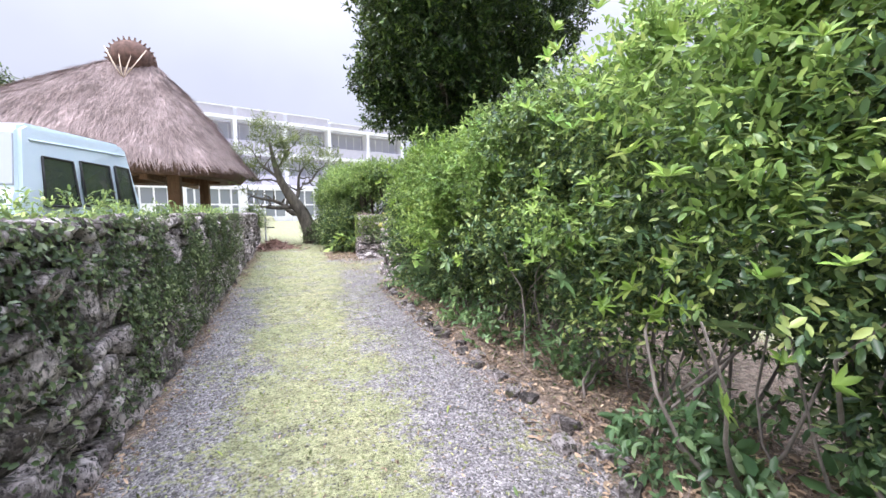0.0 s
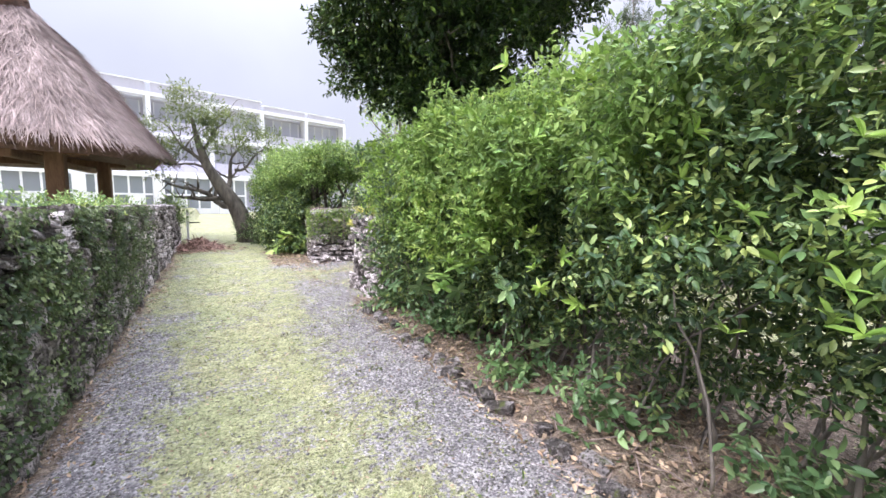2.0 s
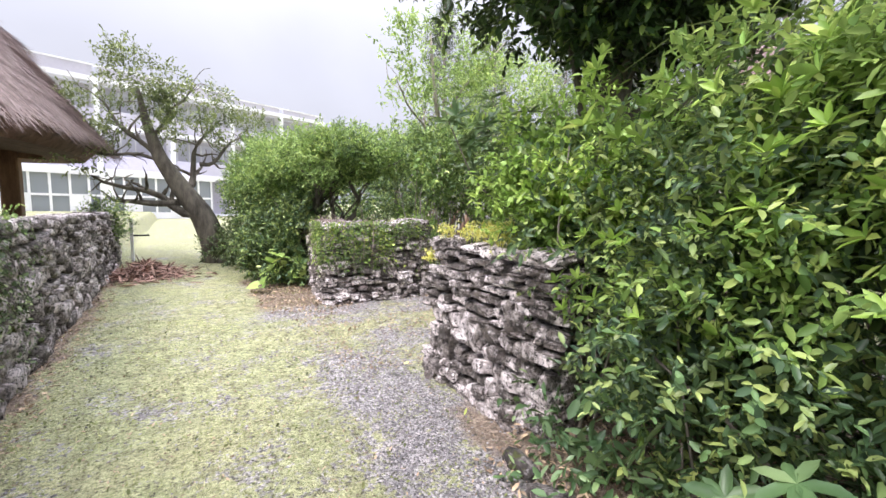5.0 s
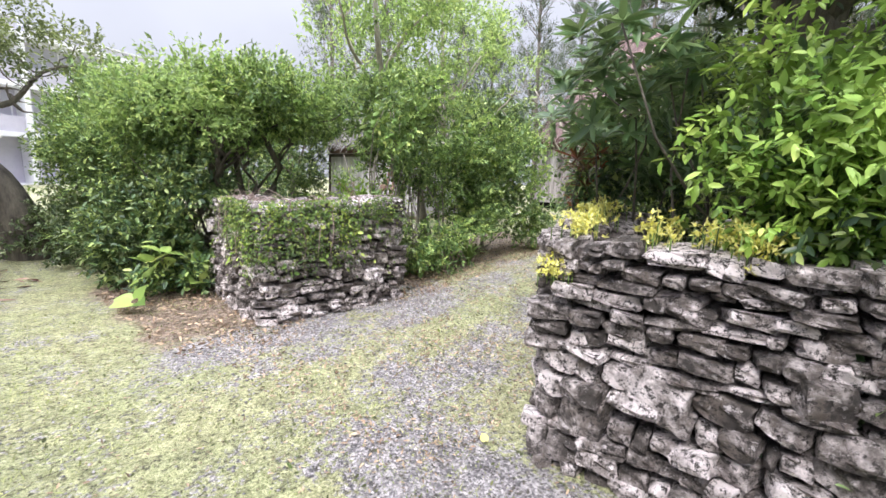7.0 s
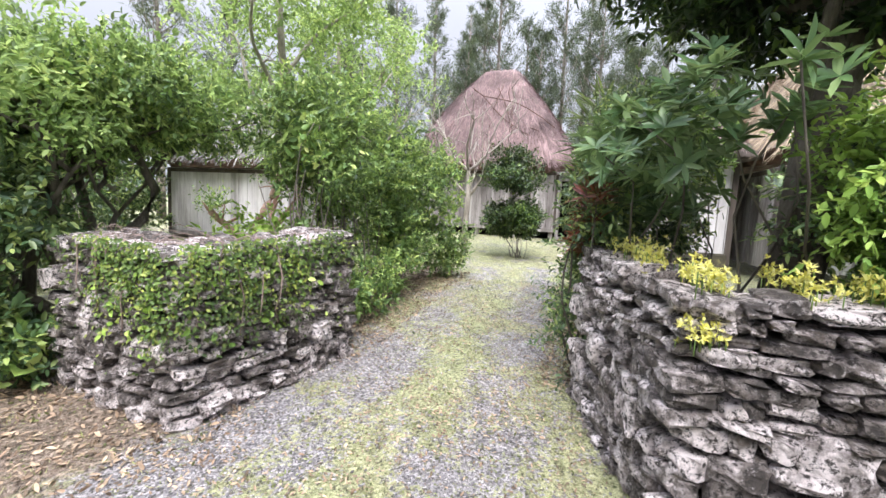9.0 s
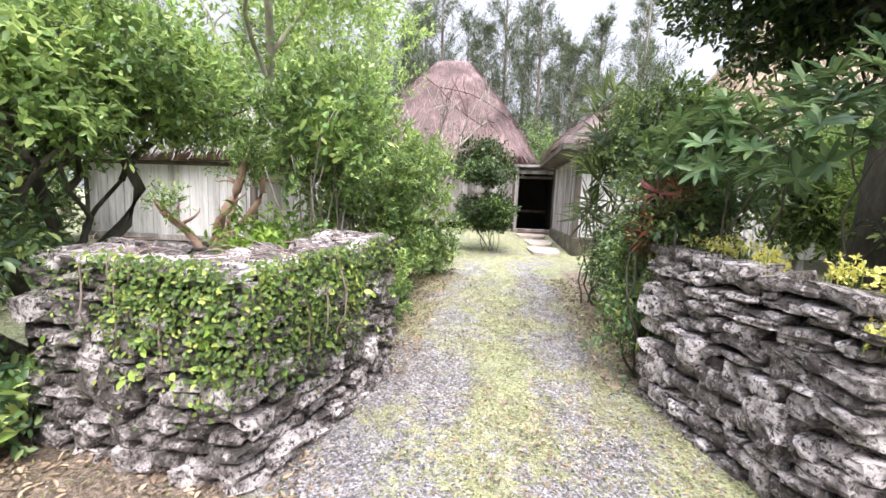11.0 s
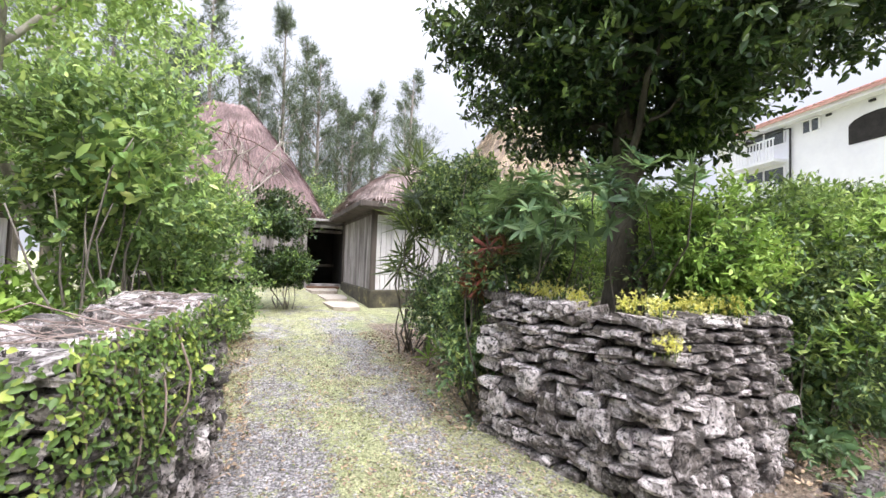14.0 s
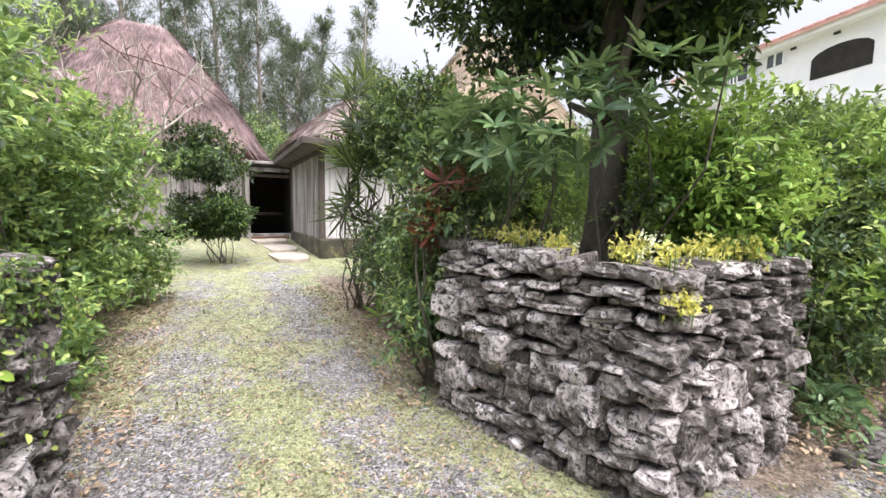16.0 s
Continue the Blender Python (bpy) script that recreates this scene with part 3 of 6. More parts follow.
def lay_stones(wall, path, height, rng, mat, limit, course=(0.055, 0.115), width=(0.09, 0.26), inward=1, caps=0.0, z0=0.0, start=0.0, top=None):
    """Courses of flat stones along a face; each is an object until the limit, the rest one joined part."""
    meshes = rock_meshes(mat)
    total = sum(math.dist(a, b) for a, b in zip(path, path[1:]))
    spots = []
    z = z0 - 0.03
    while z < height:
        h = rng.uniform(*course) * (1.25 if z < height * 0.45 else 0.9)
        s = rng.uniform(-0.15, 0.0)
        while s < total:
            w = rng.uniform(*width)
            hh = h * rng.uniform(0.8, 1.1)
            if rng.random() < 0.13 and z < height - 0.25:
                hh, w = h * 1.8, w * 1.1
            elif rng.random() < 0.22:
                hh, w = h * 0.75, w * 0.5
            mid = min(max(s + w / 2, 0.02), total - 0.02)
            (x, y), u = along(path, mid)
            out = (u[1] * inward, -u[0] * inward)
            push = rng.uniform(-0.03, 0.035) + (0.02 if hh > h * 1.5 else 0)
            d = rng.uniform(0.2, 0.3)
            px, py = x - out[0] * (d / 2 - 0.06 - push), y - out[1] * (d / 2 - 0.06 - push)
            zz = z + h / 2 + rng.uniform(-0.02, 0.02)
            tilt = rng.gauss(0, 5)
            m = pose(px, py, rise(x, y) + zz * (top(y) if top else 1), rng.gauss(0, 6), tilt, math.degrees(math.atan2(u[1], u[0])) + rng.gauss(0, 9)) @ Matrix.Diagonal((w * 0.95, d, hh * 0.93, 1))
            spots.append((mid, m))
            s += w * 0.97
        z += h * 0.97
    if caps:
        for row in range(max(1, round(caps / 0.25))):
            s = 0.0
            while s < total:
                w = rng.uniform(0.12, 0.26)
                (x, y), u = along(path, min(max(s + w / 2, 0.12), total - 0.15))
                out = (u[1] * inward, -u[0] * inward)
                k = 0.12 + 0.2 * row + rng.uniform(0, 0.05)
                m = pose(x - out[0] * k, y - out[1] * k, rise(x, y) + height * (top(y) if top else 1) + rng.uniform(-0.06, 0.0), rng.gauss(0, 8), rng.gauss(0, 8), math.degrees(math.atan2(u[1], u[0])) + rng.gauss(0, 12)) @ Matrix.Diagonal((w * 1.0, rng.uniform(0.14, 0.24), rng.uniform(0.06, 0.1), 1))
                spots.append((s, m))
                s += w
    spots.sort(key=lambda q: abs(q[0] - start))
    for _, m in spots[:limit]:
        ob = new("stone", rng.choice(meshes))
        ob.matrix_world = m
        ob.parent = wall
    if len(spots) > limit:
        verts, loops, sizes, base = [], [], [], 0
        src = []
        for me in meshes:
            co = np.empty(len(me.vertices) * 3, np.float32)
            me.vertices.foreach_get("co", co)
            lp = np.empty(len(me.loops), np.int32)
            me.loops.foreach_get("vertex_index", lp)
            src.append((co.reshape(-1, 3), lp, [p.loop_total for p in me.polygons]))
        for _, m in spots[limit:]:
            co, lp, sz = rng.choice(src)
            mm = np.array(m)
            verts.append(co @ mm[:3, :3].T + mm[:3, 3])
            loops.append(lp + base)
            sizes += sz
            base += len(co)
        ob = raw("stone_courses", np.concatenate(verts), np.concatenate(loops), sizes, mat + "_joined" if mat + "_joined" in MAT else mat, wall, "", False)
        tagged(ob, kind="stuff")


def lane_top(y):
    """How the long lane wall sinks along the lane."""
    return max(0.94, 1.10 - 0.0107 * max(0.0, y - 2.0))


RIGHT_OUT = smooth_path([(2.55, 7.45), (1.94, 7.4), (1.94, 7.4), (1.95, 8.2), (1.94, 8.8), (1.94, 8.8), (2.55, 8.96), (3.36, 9.2), (3.36, 9.2), (3.46, 8.7)])
IVY_OUT = smooth_path([(2.6, 13.2), (2.04, 13.2), (2.04, 13.2), (1.97, 12.5), (1.88, 11.8), (1.88, 11.8), (2.5, 11.6), (3.42, 11.42), (3.42, 11.42), (3.55, 11.95)])
LEFT_OUT = [(-1.12, -3.0), (-1.12, 4.0), (-1.16, 10.0), (-1.2, 17.6)]
RIGHT_CORE = [(2.5, 7.58), (2.08, 7.55), (2.08, 8.66), (2.6, 8.82), (3.22, 9.02), (3.28, 8.72), (2.95, 8.52), (2.55, 8.35)]
IVY_CORE = [(2.55, 13.05), (2.18, 13.05), (2.11, 12.5), (2.02, 11.95), (2.5, 11.76), (3.28, 11.6), (3.38, 11.9), (2.9, 12.1), (2.6, 12.35)]
LEFT_CORE = [(-1.25, -3.0), (-1.25, 4.0), (-1.29, 10.0), (-1.33, 17.5), (-1.75, 17.5), (-1.75, 10.0), (-1.75, 4.0), (-1.75, -3.0)]
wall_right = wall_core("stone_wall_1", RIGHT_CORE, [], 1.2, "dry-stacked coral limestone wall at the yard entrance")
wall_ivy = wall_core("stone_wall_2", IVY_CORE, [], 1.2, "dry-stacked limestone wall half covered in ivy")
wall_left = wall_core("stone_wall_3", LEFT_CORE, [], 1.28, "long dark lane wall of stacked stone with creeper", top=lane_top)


# ---- planting ----
def hedge(name, label, seed, blobs, count, size, mat="hedge", stems=(), per=9, reach=0.16, depth=0.3, ratio=0.45, floor=0.1, stem_mat="bark", droop=0.0, keep=None, gaps=1.6, even=0.14, stem_top=9.0):
    """A shrub or hedge run: stems and twigs, and a crown of single leaves."""
    rng = np.random.default_rng(seed)
    b = np.asarray(blobs, float)
    thing = empty(name, (float(b[:, 0].mean()), float(b[:, 1].mean()), rise(float(b[:, 0].mean()), 0)), label, "hedge" if "hedge" in name else "shrub")
    inv = thing.matrix_world.inverted()
    runs = []
    for x, y, n in stems:
        for _ in range(n):
            k = b[rng.integers(len(b))] if len(b) < 3 else b[np.argmin(((b[:, :2] - [x, y]) ** 2).sum(1) + rng.uniform(0, 0.4, len(b)))]
            foot = (x + rng.normal(0, 0.08), y + rng.normal(0, 0.08), rise(x, y) - 0.05)
            head = k[:3] + rng.normal(0, 0.35, 3) * k[3:]
            head[2] = min(head[2], stem_top)
            runs.append(limb(rng, foot, head, rng.uniform(0.008, 0.02), 0.005, 6, 0.07))
    if runs:
        ob = tagged(tubes("stem_tangle", runs, stem_mat, thing, "", 5), kind="stuff")
        ob.matrix_parent_inverse = inv
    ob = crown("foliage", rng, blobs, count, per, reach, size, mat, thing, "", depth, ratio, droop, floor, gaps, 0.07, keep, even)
    ob.matrix_parent_inverse = inv
    return thing


def tree(name, label, seed, foot, trunk, branches, blobs, count, size, mat, bark="bark", per=9, reach=0.2, depth=0.35, ratio=0.45, droop=0.0, sub=4, gaps=1.6, inner=0.05):
    """A tree: a bent tapered trunk, limbs, and a crown of single leaves. trunk: points and radii; branches: (from, to, r0, r1)."""
    rng = np.random.default_rng(seed)
    thing = empty(name, foot, label, "tree")
    inv = thing.matrix_world.inverted()
    pts = np.array(trunk[0], float)
    fine = np.linspace(0, len(pts) - 1, len(pts) * 3)
    pp = np.stack([np.interp(fine, np.arange(len(pts)), pts[:, i]) for i in range(3)], 1)
    rr = np.interp(fine, np.arange(len(pts)), trunk[1])
    ob = tubes("trunk", [(pp, rr)], bark, thing, "", 10)
    ob.matrix_parent_inverse = inv
    for a, b, r0, r1 in branches:
        p, r = limb(rng, a, b, r0, r1, 8, 0.06)
        runs = [(p, r)]
        for _ in range(sub):
            k = rng.integers(2, 8)
            end = p[k] + np.clip(rng.normal(0, 0.5, 3), -0.8, 0.8) * np.linalg.norm(np.subtract(b, a)) * 0.42 + [0, 0, 0.15]
            runs.append(limb(rng, p[k], end, r[k] * 0.6, 0.006, 6, 0.08))
        tubes("limb", runs, bark, thing, "", 6).matrix_parent_inverse = inv
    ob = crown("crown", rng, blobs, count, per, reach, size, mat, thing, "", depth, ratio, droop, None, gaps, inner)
    ob.matrix_parent_inverse = inv
    return thing


def hedge_blobs(seed, y0, y1, step, x, width, low, high, grow=0.0):
    rng = np.random.default_rng(seed)
    out = []
    for y in np.arange(y0, y1, step):
        for lvl in range(3):
            f = (lvl + 0.5) / 3
            h = high + grow * (y - y0)
            z = low + (h - low) * f
            out.append((x + rng.normal(0, 0.12) + (0.22, 0.0, 0.12)[lvl], y + rng.normal(0, 0.15), z + rng.normal(0, 0.08) + (0.02, 0.0, 0.0)[lvl], width * rng.uniform(0.8, 1.15), step * rng.uniform(0.7, 1.1), (h - low) / 3.4 * rng.uniform(0.8, 1.2)))
    return out


def over_stems(p):
    """The long hedge is bare at its foot near the lane's mouth and leafy to the ground further on."""
    foot = np.interp(p[:, 1], [2.4, 3.4, 5.5], [0.62, 0.45, 0.22]) + 0.12 * np.sin(5.3 * p[:, 1])
    return (p[:, 2] > foot) & (p[:, 0] < 2.95) & ((p[:, 2] > 0.75) | (p[:, 0] > 1.85))


LANE_BLOBS = hedge_blobs(1, -1.6, 7.5, 0.6, 2.55, 0.85, 0.5, 2.8, -0.105) + [(2.5, 5.6, 2.05, 0.5, 0.6, 0.35), (2.5, 6.5, 1.95, 0.45, 0.5, 0.35), (2.0, 6.75, 0.6, 0.35, 0.35, 0.5), (1.9, 6.5, 0.95, 0.35, 0.5, 0.5), (2.05, 7.25, 1.55, 0.4, 0.35, 0.35)]
lane_hedge = hedge("clipped_hedge", "tall dense green hedge along the gravel lane", 11, LANE_BLOBS, 19500, 0.052, "hedge", [(2.05 + 0.22 * (i % 3), -1.2 + 0.2 * i, 3) for i in range(43)], keep=over_stems, even=0.3, stem_top=1.1)
rng = np.random.default_rng(111)
young = crown("young_foliage", rng, [(2.2 + 0.15 * math.sin(3 * y), y, 2.35 - 0.055 * y + 0.1 * math.sin(7 * y), 0.45, 0.36, 0.34) for y in np.arange(0.0, 7.0, 0.5)] + [(1.85, y, z, 0.24, 0.34, 0.3) for y, z in ((4.4, 1.85), (5.0, 1.75), (5.6, 1.8), (6.2, 1.7))] + [(1.78, y, z, 0.16, 0.26, 0.24) for y in (4.5, 4.9, 5.3) for z in (1.25, 1.65, 2.0)] + [(1.78, y, z, 0.14, 0.25, 0.22) for y, z in ((1.1, 1.7), (2.3, 1.5), (3.4, 1.55), (4.6, 1.4), (5.5, 1.2), (6.3, 1.3), (6.9, 1.0))], 5400, 8, 0.15, 0.056, "lime_soft", lane_hedge, "bright yellow-green young growth", 0.3, gaps=2.4, inner=0)
young.matrix_parent_inverse = lane_hedge.matrix_world.inverted()
hedge("clipped_hedge", "clipped green hedge with bare trunks behind the ivy wall", 12,
      [(1.55, 17.0, 1.6, 0.6, 0.7, 1.1), (1.7, 16.2, 1.9, 0.7, 0.7, 1.0), (1.9, 15.4, 2.0, 0.75, 0.7, 0.95), (2.1, 14.6, 2.05, 0.8, 0.7, 0.75), (2.3, 13.9, 2.25, 0.8, 0.7, 0.55), (2.9, 13.5, 2.5, 0.8, 0.7, 0.4), (3.6, 13.6, 2.55, 0.7, 0.7, 0.4), (2.9, 14.6, 2.45, 0.8, 0.8, 0.45)],
      5600, 0.062, "shrub", [(1.7, 16.5, 4), (1.9, 15.5, 4), (2.2, 14.4, 5)])
hedge("mixed_shrub", "leafy shrub leaning over the yard path", 13,
      [(3.9, 12.1, 2.05, 0.55, 0.45, 0.4), (3.7, 12.2, 0.9, 0.4, 0.35, 0.25), (4.6, 11.95, 0.5, 0.6, 0.3, 0.35), (5.6, 11.95, 0.9, 0.6, 0.35, 0.7), (3.8, 12.2, 2.3, 0.55, 0.55, 0.6), (4.5, 12.35, 2.0, 0.7, 0.6, 0.6), (4.7, 12.4, 2.5, 0.7, 0.6, 0.6), (5.4, 12.35, 1.8, 0.7, 0.6, 0.7), (5.8, 12.3, 2.2, 0.7, 0.6, 0.75), (6.4, 12.0, 1.5, 0.65, 0.55, 1.0), (7.0, 11.85, 1.3, 0.5, 0.5, 0.9), (7.4, 11.6, 1.1, 0.4, 0.4, 0.7), (6.9, 11.7, 2.1, 0.5, 0.45, 0.5)],
      3700, 0.07, "shrub", [(3.9, 12.1, 9), (4.3, 12.15, 9), (4.8, 12.2, 10), (5.4, 12.2, 9), (6.4, 12.2, 6)], depth=0.42)
hedge("mixed_shrub", "tall mixed shrub with dark stems beside the path", 14,
      [(3.75, 9.12, 0.75, 0.3, 0.24, 0.65), (3.75, 9.1, 1.6, 0.4, 0.22, 0.5), (3.45, 9.05, 1.6, 0.25, 0.2, 0.3), (4.25, 8.95, 0.9, 0.45, 0.3, 0.7), (4.3, 8.65, 1.8, 0.5, 0.4, 0.7), (4.9, 8.7, 2.4, 0.6, 0.45, 0.55), (5.3, 8.85, 1.2, 0.4, 0.3, 0.7), (5.8, 8.7, 2.5, 0.5, 0.4, 0.45)],
      3300, 0.055, "hedge", [(3.75, 9.0, 3), (4.25, 8.9, 6), (4.9, 8.75, 5), (6.0, 8.9, 5)], depth=0.4)
hedge("mixed_shrub", "bright leafy shrub mass behind the entrance wall", 19,
      [(3.9, 6.4, 1.8, 0.6, 0.6, 0.8), (4.7, 6.1, 2.0, 0.7, 0.6, 0.85), (5.5, 5.9, 2.2, 0.7, 0.6, 0.7), (3.4, 5.4, 1.9, 0.5, 0.6, 0.8), (3.3, 4.4, 2.0, 0.5, 0.6, 0.8), (5.9, 7.9, 2.6, 0.6, 0.5, 0.45), (6.8, 8.2, 2.6, 0.5, 0.45, 0.5)],
      3400, 0.062, "lime_soft", [(4.2, 6.3, 6), (5.2, 6.0, 6), (5.9, 7.9, 5), (6.7, 8.1, 5)], depth=0.4)
hedge("mixed_shrub", "bright young foliage over the entrance wall", 28, [(2.25, 7.8, 1.9, 0.35, 0.4, 0.4), (2.4, 7.5, 1.75, 0.4, 0.4, 0.5), (2.25, 7.85, 1.55, 0.25, 0.3, 0.25)], 1300, 0.055, "lime_leaf", [(2.5, 7.7, 5)], per=9)
hedge("round_bush", "small dark glossy bush clipped in two tiers", 15, [(10.6, 10.75, 1.42, 0.85, 0.75, 0.32), (10.2, 10.6, 1.3, 0.5, 0.5, 0.25), (10.6, 10.8, 2.55, 0.75, 0.75, 0.4), (10.8, 11.0, 2.85, 0.6, 0.55, 0.3)], 2000, 0.075, "ficus", [(10.6, 10.6, 8)], floor=0.95)
hedge("leafy_weed", "pale green weedy plants behind the ivy wall", 16, [(4.2, 13.0, 1.05, 0.5, 0.35, 0.35), (3.4, 12.9, 0.9, 0.4, 0.3, 0.3)], 500, 0.08, "lime_leaf", [(4.2, 13.0, 5)], per=6, depth=0.4)
hedge("low_undergrowth", "low broad-leaved weeds at the foot of the hedge", 17, [(2.0 + 0.1 * math.sin(4 * i), 0.9 + 0.9 * i, 0.2, 0.18, 0.2, 0.14) for i in range(6)] + [(2.05, 1.3, 0.22, 0.38, 0.35, 0.2), (1.85, 1.8, 0.18, 0.2, 0.25, 0.16), (2.3, 0.8, 0.3, 0.4, 0.4, 0.25), (2.0, 5.8, 0.25, 0.28, 0.4, 0.22), (1.85, 7.0, 0.25, 0.2, 0.4, 0.25)], 900, 0.07, "rosette", per=6, depth=0.4, floor=0.02)
hedge("low_undergrowth", "ferns and weeds under the gnarled tree", 18, [(1.3, 16.4, 0.5, 0.5, 0.6, 0.5), (1.5, 15.3, 0.5, 0.4, 0.6, 0.5), (1.6, 14.3, 0.45, 0.35, 0.5, 0.45), (0.95, 17.2, 0.4, 0.4, 0.4, 0.45)], 1300, 0.07, "ivy_dark", per=7, depth=0.4, floor=0.02)
hedge("mixed_shrub", "dense green shrubs closing the yard behind the hedge", 26, [(x, 17.6 + 0.5 * math.sin(3 * x) - 0.12 * x, z, 0.9, 0.7, 0.7) for x in np.arange(2.2, 4.9, 0.8) for z in (0.6, 1.6, 2.3)] + [(x, 19.0 + 0.6 * (x - 5), z, 0.8, 0.7, 0.7) for x in np.arange(5.0, 9.3, 0.8) for z in (0.8, 1.8, 2.6)], 3600, 0.085, "hedge", [(3.0, 17.2, 5), (4.4, 17.0, 5)])
hedge("mixed_shrub", "leafy shrubs beside the end of the ivy wall", 27, [(1.88, 13.45, 0.5, 0.25, 0.2, 0.5), (1.55, 13.7, 0.5, 0.3, 0.35, 0.5), (1.4, 14.3, 0.65, 0.35, 0.4, 0.6), (1.7, 14.9, 0.9, 0.4, 0.45, 0.8), (2.0, 13.6, 1.3, 0.35, 0.3, 0.4)], 1500, 0.075, "hedge", [(1.6, 13.8, 4), (1.6, 14.6, 4)])
for k, (x, y, h, r) in enumerate([(20.5, 8.2, 4.2, 1.8), (22, 10.5, 4.6, 2.0), (14, 20.5, 4.4, 1.9), (7.4, 20.5, 3.4, 1.5), (10, 14.2, 3.2, 1.2), (19, 19, 4.6, 2.0), (18.5, 4.4, 4.6, 2.0), (8.2, 3.0, 2.6, 1.4), (6.4, 5.2, 2.2, 1.1)]):
    z = rise(x, y)
    rng = np.random.default_rng(60 + k)
    tree("broadleaf_tree", "rounded mid-green broadleaf tree in the yard", 60 + k, (x, y, z),
         ([(x, y, z - 0.1), (x + 0.1, y, z + h * 0.3), (x, y + 0.1, z + h * 0.6), (x, y, z + h * 0.9)], [0.13, 0.1, 0.08, 0.03]),
         [((x, y, z + h * 0.4), (x + a, y + b, z + h * 0.8), 0.05, 0.012) for a, b in ((0.9, 0.3), (-0.8, 0.5), (0.1, -0.9))],
         [(x + rng.normal(0, 0.45 * r), y + rng.normal(0, 0.45 * r), z + h * 0.62 + rng.normal(0, 0.3) + 0.3 * i, r * 0.62, r * 0.62, h * 0.22) for i in range(5)],
         1000, 0.12, "shrub" if k % 2 else "hedge", per=8, reach=0.28)

# the big dark tree behind the entrance wall
tree("dark_broadleaf_tree", "dense dark green tree rising behind the entrance wall", 21, (3.0, 8.1, 0.05),
     ([(3.0, 8.1, 0.0), (3.08, 8.0, 0.8), (3.0, 7.95, 1.5), (3.05, 7.9, 2.2), (3.1, 7.8, 3.6), (3.1, 7.7, 5.2)], [0.2, 0.17, 0.15, 0.14, 0.1, 0.04]),
     [((3.0, 8.0, 2.2), (2.4, 8.2, 3.5), 0.05, 0.015), ((3.0, 7.9, 2.4), (2.4, 6.5, 4.7), 0.07, 0.015), ((3.1, 7.8, 3.0), (4.6, 8.6, 4.2), 0.06, 0.015), ((3.1, 7.8, 3.2), (2.2, 7.2, 5.0), 0.05, 0.012), ((3.0, 8.0, 2.0), (4.2, 7.2, 3.0), 0.05, 0.012)],
     [(3.1, 7.65, 4.4, 1.6, 1.6, 1.6), (2.9, 6.4, 5.5, 1.35, 1.3, 0.85), (2.5, 8.15, 3.7, 1.1, 1.0, 0.9), (3.9, 8.05, 4.1, 1.25, 1.2, 1.1), (3.1, 7.4, 5.8, 1.3, 1.3, 1.1), (4.1, 6.9, 5.1, 1.2, 1.2, 1.1), (2.95, 7.8, 3.2, 0.9, 0.8, 0.45), (2.2, 6.5, 4.6, 1.05, 1.05, 0.95), (2.1, 8.1, 4.25, 0.85, 0.8, 0.8), (2.0, 5.9, 4.9, 0.8, 0.8, 0.7), (3.7, 8.9, 4.25, 0.7, 0.7, 0.7)],
     12500, 0.082, "ficus", "bark_dark", reach=0.19, depth=0.26)

# the twisted tree at the end of the lane
tree("gnarled_tree", "old gnarled tree with twisted mossy trunk and sparse leaves", 22, (0.85, 17.3, 0.0),
     ([(0.85, 17.3, -0.1), (0.75, 17.3, 0.5), (0.5, 17.3, 1.2), (0.1, 17.3, 1.8), (-0.3, 17.3, 2.5), (-0.5, 17.4, 3.2), (-0.65, 17.4, 4.0)], [0.4, 0.31, 0.27, 0.22, 0.15, 0.1, 0.04]),
     [((0.5, 17.3, 1.2), (-1.5, 17.1, 2.0), 0.13, 0.02), ((0.3, 17.3, 1.5), (-1.2, 17.4, 1.5), 0.12, 0.03), ((0.2, 17.3, 1.7), (0.7, 17.3, 3.3), 0.10, 0.02), ((0.5, 17.3, 2.4), (1.6, 17.5, 3.2), 0.06, 0.015), ((-0.3, 17.3, 2.5), (-1.5, 17.2, 3.8), 0.07, 0.015), ((-0.4, 17.4, 3.0), (0.5, 17.5, 4.3), 0.06, 0.012), ((-0.3, 17.3, 2.4), (-1.7, 17.3, 2.7), 0.05, 0.012)],
     [(-0.6, 17.4, 4.2, 0.9, 0.8, 0.4), (-1.4, 17.2, 3.4, 0.7, 0.7, 0.35), (0.5, 17.4, 3.8, 0.9, 0.7, 0.4), (1.5, 17.5, 3.3, 0.7, 0.6, 0.4), (-1.6, 17.2, 2.5, 0.6, 0.5, 0.3), (-0.9, 17.4, 4.6, 0.5, 0.5, 0.25), (0.3, 17.2, 3.1, 0.8, 0.5, 0.35), (-0.6, 17.3, 3.2, 0.9, 0.5, 0.35)],
     1300, 0.075, "olive", "bark_dark", per=7, reach=0.2, depth=0.5, sub=10, gaps=2.4, inner=0)

